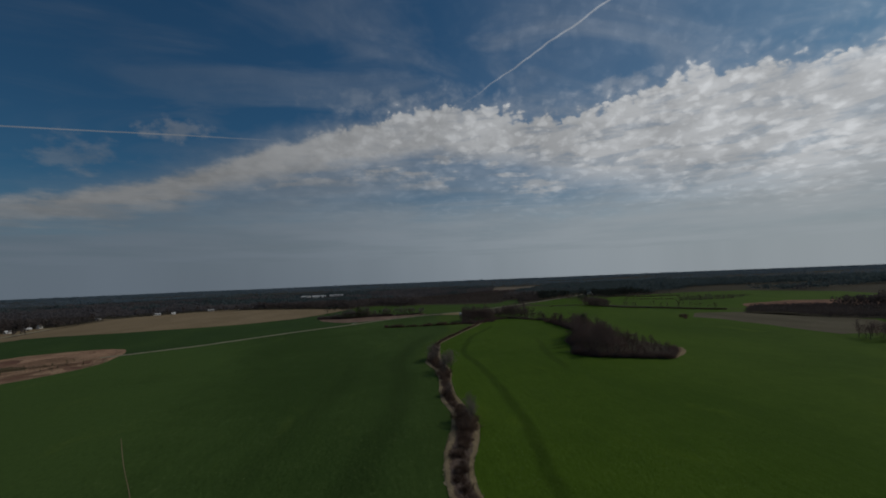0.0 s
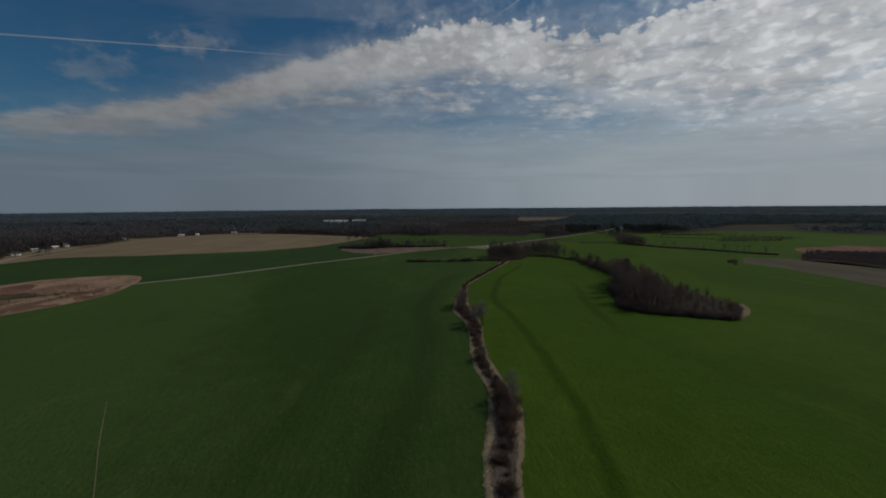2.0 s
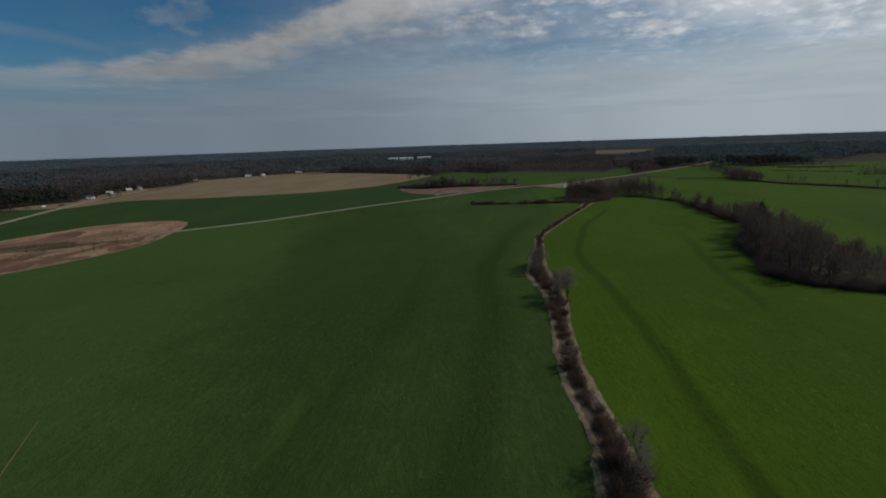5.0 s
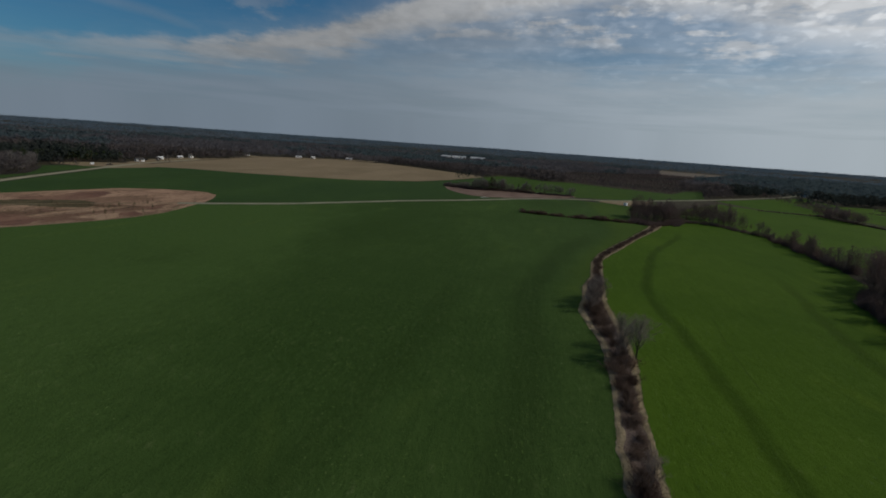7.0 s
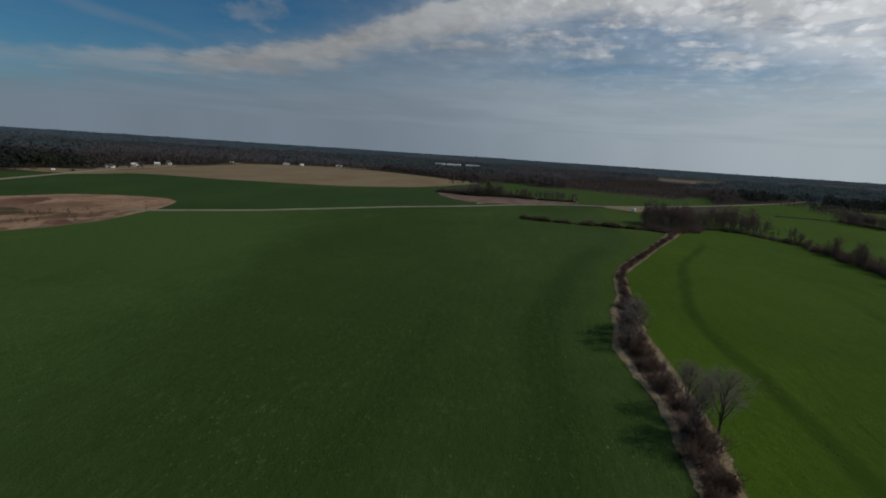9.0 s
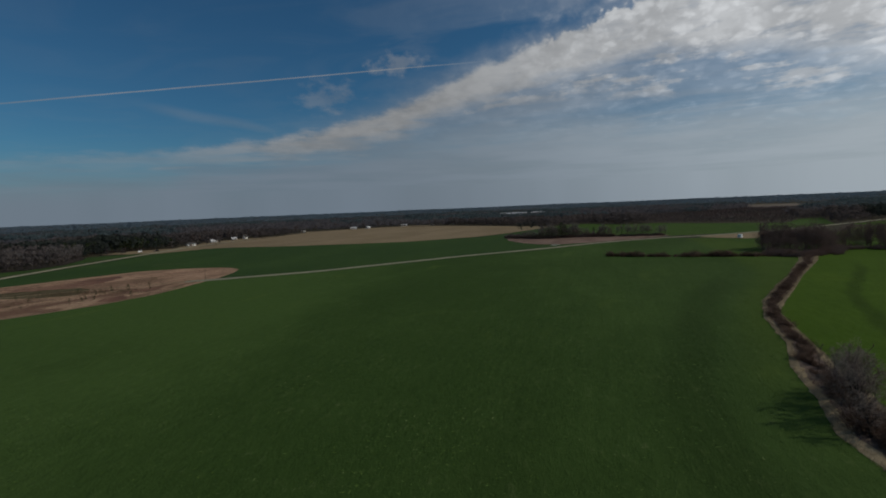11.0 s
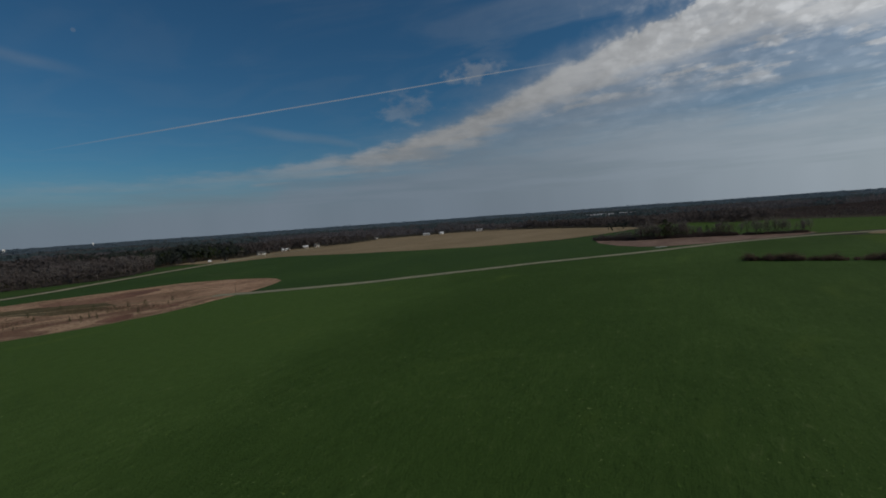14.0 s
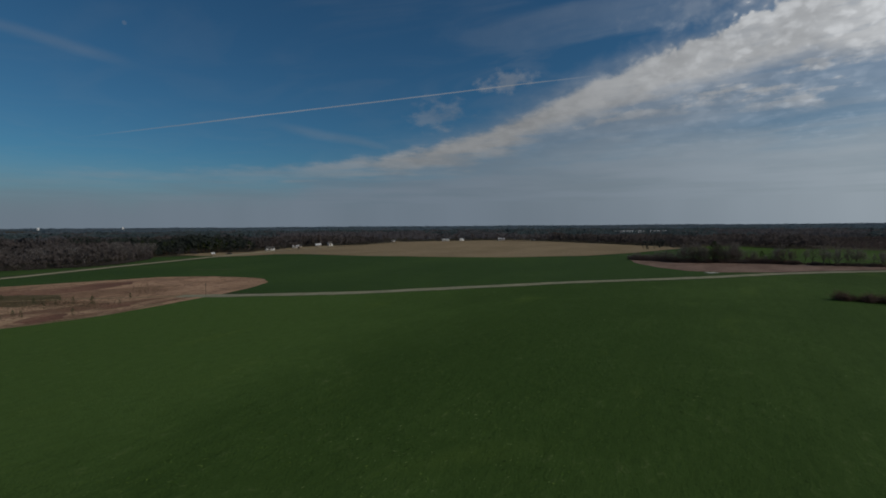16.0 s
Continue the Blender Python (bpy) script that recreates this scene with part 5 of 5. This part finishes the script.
for near, far, gap, pieces, wide in ((0, 900, 7.2, 29, 1.0), (900, 2000, 14.0, 22, 1.9), (2000, 4700, 29, 12, 3.0)):
    spots = wood_spots(near, far, gap)
    stand = np.array([noise.noise(Vector((x * 0.0026, y * 0.0055, 1.5))) + 0.3 * noise.noise(Vector((x * 0.008, y * 0.012, 6))) for x, y in spots])
    glade = np.array([noise.noise(Vector((x * 0.0016, y * 0.0048, 11.5))) for x, y in spots])
    lump = np.array([noise.noise(Vector((x * 0.02, y * 0.02, 21))) for x, y in spots])
    keep = (glade < 0.26) | (np.hypot(spots[:, 0], spots[:, 1] - 150) < 800)
    spots, stand, lump = spots[keep], stand[keep], lump[keep]
    evergreen = stand + rng.uniform(-0.03, 0.03, len(spots)) > (0.20 if far < 1000 else 0.10)
    x, y = spots.T
    evergreen &= ~((x > -760) & (x < -370) & (y > 100) & (y < 468))
    evergreen &= ~((x > -700) & (x < -330) & (y > 592) & (y < 1150) & (lump < 0.12))
    evergreen |= (x > 330) & (y > 900) & (stand > -0.05)
    evergreen |= (x > 470) & (y > 780) & (y < 1500)
    evergreen &= ~((x < -300) & (np.hypot(x, y - 150) < 900) & (lump < 0.30))
    evergreen |= (x > -640) & (x < -470) & (y > 474) & (y < 588)
    evergreen |= (x > 255) & (x < 325) & (y > 1400) & (y < 1450)
    tall = rng.uniform(7.5, 13.0, len(spots)) * (1 + 0.5 * lump) * np.where(evergreen, 1.22, 1.0)
    tall *= np.where((x < -370) & (x > -700) & (y < 480), 1.05, 1.0)
    base = np.array([land_z(a, b) for a, b in spots]) if far > 2100 else np.zeros(len(spots))
    # Rings beyond 900 m use base colours tinted with haze.
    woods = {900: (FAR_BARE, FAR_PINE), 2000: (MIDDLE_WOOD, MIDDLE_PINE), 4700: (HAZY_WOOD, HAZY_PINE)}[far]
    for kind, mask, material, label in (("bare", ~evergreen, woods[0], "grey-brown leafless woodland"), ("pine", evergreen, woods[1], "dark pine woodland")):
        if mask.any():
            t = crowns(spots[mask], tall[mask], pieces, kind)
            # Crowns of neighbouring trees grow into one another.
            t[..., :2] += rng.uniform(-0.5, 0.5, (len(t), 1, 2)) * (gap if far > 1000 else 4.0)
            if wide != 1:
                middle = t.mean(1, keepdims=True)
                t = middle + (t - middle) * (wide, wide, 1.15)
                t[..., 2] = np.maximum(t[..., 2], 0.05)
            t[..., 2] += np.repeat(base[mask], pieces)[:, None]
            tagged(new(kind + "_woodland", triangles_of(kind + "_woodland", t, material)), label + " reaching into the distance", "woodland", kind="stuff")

for outline, gap, h, material, label in ((SCRUB, 2.6, 5.5, FAR_BARE, "dark brown scrub beside the tilled field"), (SCRUB_FAR, 5, 4.0, FAR_BARE, "brown scrub in the far pasture"), (RED_SCRUB, 5.5, 5.0, RED_BRUSH, "reddish brown brush on cut-over land")):
    spots = np.array([(x, y) for x, y, _ in scatter(outline, gap, lambda x, y: 1)])
    tagged(new("scrub", triangles_of("scrub", crowns(spots, rng.uniform(0.6, 1.1, len(spots)) * h, 14, "bare"), material)), label, "scrub", kind="stuff")

# Low far ridge that closes the horizon, with haze painted into its colour.
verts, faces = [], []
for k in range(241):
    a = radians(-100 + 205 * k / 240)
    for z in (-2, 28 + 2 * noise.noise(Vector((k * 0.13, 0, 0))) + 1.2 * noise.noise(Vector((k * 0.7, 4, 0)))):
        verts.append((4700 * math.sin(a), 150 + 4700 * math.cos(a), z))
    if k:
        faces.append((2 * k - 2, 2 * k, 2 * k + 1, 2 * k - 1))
ridge_mat = island_material("haze-tinted far ridge", (0.150, 0.205, 0.245), (0.150, 0.205, 0.245), 1.0)
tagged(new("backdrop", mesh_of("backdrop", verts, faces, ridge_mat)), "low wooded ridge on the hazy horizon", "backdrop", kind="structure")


# ---- buildings and vehicles ----
def box_verts(x0, y0, z0, x1, y1, z1):
    v = [(x, y, z) for z in (z0, z1) for x, y in ((x0, y0), (x1, y0), (x1, y1), (x0, y1))]
    return v, [(0, 3, 2, 1), (4, 5, 6, 7), (0, 1, 5, 4), (1, 2, 6, 5), (2, 3, 7, 6), (3, 0, 4, 7)]


def box_part(name, parent, bounds, material, label=""):
    return part(name, mesh_of(name, *box_verts(*bounds), material), parent, label)


def house(x, y, turn, long, deep, eaves, ridge, walls, roof_material, label, windows=2, porch=True, category="house", chimney=True):
    """A gabled house along its own x: walls, overhanging roof, door, windows, porch."""
    top = tagged(new("house" if category == "house" else "barn"), label, category)
    w, d = long / 2, deep / 2
    v = [(-w, -d, 0), (w, -d, 0), (w, d, 0), (-w, d, 0), (-w, -d, eaves), (w, -d, eaves), (w, d, eaves), (-w, d, eaves), (-w, 0, ridge), (w, 0, ridge)]
    part("wall", mesh_of("wall", v, [(0, 1, 5, 4), (2, 3, 7, 6), (1, 2, 6, 9, 5), (3, 0, 4, 8, 7)], walls), top)
    o, th, rise = 0.4, 0.18, (ridge - eaves) * 0.4 / d
    for s in (-1, 1):
        e = (-w - o, s * (d + o), eaves - rise), (w + o, s * (d + o), eaves - rise), (w + o, 0, ridge), (-w - o, 0, ridge)
        v = [(a, b, c + 0.02) for a, b, c in e] + [(a, b, c + 0.02 + th) for a, b, c in e]
        part("roof", mesh_of("roof", v, [(0, 3, 2, 1), (4, 5, 6, 7), (0, 1, 5, 4), (1, 2, 6, 5), (2, 3, 7, 6), (3, 0, 4, 7)], roof_material), top)
    if windows:
        gap = long / (windows + 1)
        for s in (-1, 1):
            for k in range(windows):
                cx = -w + gap * (k + 1) + (0.25 * gap if k == windows // 2 else 0)
                y0, y1 = sorted((s * (d - 0.03), s * (d + 0.06)))
                frame_part = box_part("window", top, (cx - 0.5, y0, 1.0, cx + 0.5, y1, 2.2), TRIM)
                y0, y1 = sorted((s * (d + 0.02), s * (d + 0.075)))
                box_part("pane", frame_part, (cx - 0.4, y0, 1.1, cx + 0.4, y1, 2.1), GLASS)
        box_part("door", top, (-0.5 - gap * 0.3, -d - 0.07, 0.1, 0.45 - gap * 0.3, -d + 0.03, 2.15), DOOR)
    else:
        box_part("door", top, (-1.8, -d - 0.08, 0, 1.8, -d + 0.03, min(3.2, eaves - 0.4)), PALE_ROOF)
    if porch:
        box_part("porch_roof", top, (-w * 0.5, -d - 2.2, eaves - 0.35, w * 0.5, -d, eaves - 0.2), roof_material)
        for px in (-w * 0.48, 0.0, w * 0.48):
            box_part("post", top, (px - 0.08, -d - 2.1, 0, px + 0.08, -d - 1.94, eaves - 0.35), TRIM)
    if chimney:
        box_part("chimney", top, (w * 0.4, 0.3, ridge - 1.0, w * 0.4 + 0.7, 1.0, ridge + 0.7), DOOR)
    top.matrix_basis = pose(x, y, 0.06, 0, 0, turn)
    return top


house(-479, 596, 62, 9, 5.5, 2.6, 4.2, WHITE_WALL, DARK_ROOF, "white single-storey house with dark shingle roof at the road")
house(-499, 648, 70, 7, 4.5, 2.4, 3.8, WHITE_WALL, PALE_ROOF, "white house with pale sheet roof beside the wood")
house(-510, 664, 50, 5, 4, 2.4, 3.4, TAN_WALL, DARK_ROOF, "small tan outbuilding between two houses", 1, False, chimney=False)
house(-507, 692, 65, 7, 4.5, 2.4, 3.6, TAN_WALL, PALE_ROOF, "tan house with pale roof at the stubble's edge")
house(-508, 714, 80, 5, 5, 3.4, 5.8, WHITE_WALL, DARK_ROOF, "tall white house under dark trees")
house(-533, 885, 40, 7, 5, 2.8, 4.8, WHITE_WALL, DARK_ROOF, "white house behind the stubble field")
house(-462, 945, 30, 12, 4.5, 2.8, 3.8, WHITE_WALL, PALE_ROOF, "long white mobile home at the field's far edge", 4, False, chimney=False)
house(-440, 962, 60, 7, 5, 2.6, 4.0, WHITE_WALL, PALE_ROOF, "small white shed at the field's far edge", 1, False, chimney=False)
house(-389, 1019, 25, 12, 4.5, 2.8, 4.0, WHITE_WALL, PALE_ROOF, "long low white house before the woods", 4, False, chimney=False)
house(-335, 1035, 15, 9, 6, 2.7, 4.3, TAN_WALL, DARK_ROOF, "tan cottage before the woods", 2, False)
house(-215, 1010, 10, 9, 6, 2.7, 4.3, TAN_WALL, DARK_ROOF, "brown cottage at the field's far corner", 2, False)
for bx, by, bl in ((-292, 1560, 30), (-262, 1575, 24), (-236, 1560, 16), (-205, 1600, 26), (-180, 1590, 18)):
    house(bx, by, 3, bl, 11, 8, 11, WHITE_WALL, PALE_ROOF, "long white farm building in a distant clearing", 0, False, "barn", False)
house(-330, 1290, 20, 9, 7, 6, 8.5, WHITE_WALL, PALE_ROOF, "white building above the distant trees", 0, False, "barn", False)
house(-3550, 1700, 60, 10, 8, 30, 34, WHITE_WALL, PALE_ROOF, "pale hall on the far horizon", 0, False, "barn", False)
house(-3550, 1250, 60, 11, 8, 29, 33, WHITE_WALL, PALE_ROOF, "pale hall on the far horizon", 0, False, "barn", False)
house(455, 1010, 40, 12, 9, 3, 5.5, WHITE_WALL, PALE_ROOF, "white house where the road meets the woods", 3, False)


def wheel_of(parent, x, y, r=0.38):
    w = part("wheel", None, parent)
    for name, radius, wide, material in (("tyre", r, 0.24, RUBBER), ("rim", r * 0.6, 0.27, CHROME)):
        v, f = [], []
        tube(v, f, Vector((x, y - wide / 2, r)), Vector((x, y + wide / 2, r)), radius, radius, 14)
        f += [tuple(range(13, -1, -1)), tuple(range(14, 28))]
        part(name, mesh_of(name, v, f, material), w)


def pickup(x, y, turn, paint, label):
    top = tagged(new("pickup_truck"), label, "truck")
    outline = [(-2.8, 0.45), (2.7, 0.45), (2.75, 1.0), (1.4, 1.12), (0.75, 1.78), (-0.55, 1.80), (-0.75, 1.12), (-2.8, 1.10)]
    v = [(a, s * 0.95, z) for s in (-1, 1) for a, z in outline]
    n = len(outline)
    f = [tuple(range(n)), tuple(range(2 * n - 1, n - 1, -1))] + [(k, n + k, n + (k + 1) % n, (k + 1) % n) for k in range(n)]
    part("body", mesh_of("body", v, f, paint), top)
    for s in (-1, 1):
        y0, y1 = sorted((s * 0.94, s * 0.965))
        box_part("window", top, (-0.5, y0, 1.15, 0.65, y1, 1.65), GLASS)
        for wx in (-1.8, 1.75):
            wheel_of(top, wx, s * 0.85)
    box_part("bumper", top, (2.72, -0.9, 0.45, 2.85, 0.9, 0.68), CHROME)
    top.matrix_basis = pose(x, y, 0.12, 0, 0, turn)


pickup(-448, 527, 55, CAR_DARK, "dark pickup truck parked on the gravelled yard")
pickup(-486, 612, 140, CAR_DARK, "dark pickup truck beside the white house")
pickup(-506, 690, 80, CAR_WHITE, "white pickup truck parked between houses")


def trailer(x, y, turn, long, label, size=1.0):
    top = tagged(new("trailer"), label, "trailer")
    box_part("body", top, (-long / 2, -1.2, 0.5, long / 2, 1.2, 2.9), CAR_WHITE)
    box_part("roof", top, (-long / 2 - 0.05, -1.25, 2.9, long / 2 + 0.05, 1.25, 2.98), PALE_ROOF)
    box_part("door", top, (-0.5, -1.25, 0.6, 0.4, -1.19, 2.5), TRIM)
    box_part("window", top, (long * 0.2, -1.25, 1.5, long * 0.36, -1.19, 2.2), GLASS)
    box_part("drawbar", top, (long / 2, -0.08, 0.5, long / 2 + 1.2, 0.08, 0.62), RUBBER)
    for s in (-1, 1):
        wheel_of(top, -0.4, s * 1.05, 0.36)
    top.matrix_basis = pose(x, y, 0.12, 0, 0, turn)
    top.scale = (size, size, size)


trailer(87.5, 588, 62, 4.4, "white box trailer parked on the gravel pull-off")
trailer(-460, 518, 60, 4.6, "small white box trailer on the gravelled yard", 0.68)

pole = tagged(new("utility_pole"), "slim weathered wooden pole beside the farm track", "pole")
v, f = [], []
tube(v, f, Vector((0, 0, 0)), Vector((0, 0, 4.6)), 0.09, 0.06, 8)
part("post", mesh_of("post", v, f, BARK, True), pole)
box_part("crossarm", pole, (-0.5, -0.04, 4.2, 0.5, 0.04, 4.28), BARK)
pole.matrix_basis = pose(-208, 366.5, 0.1, 0, 0, 40)
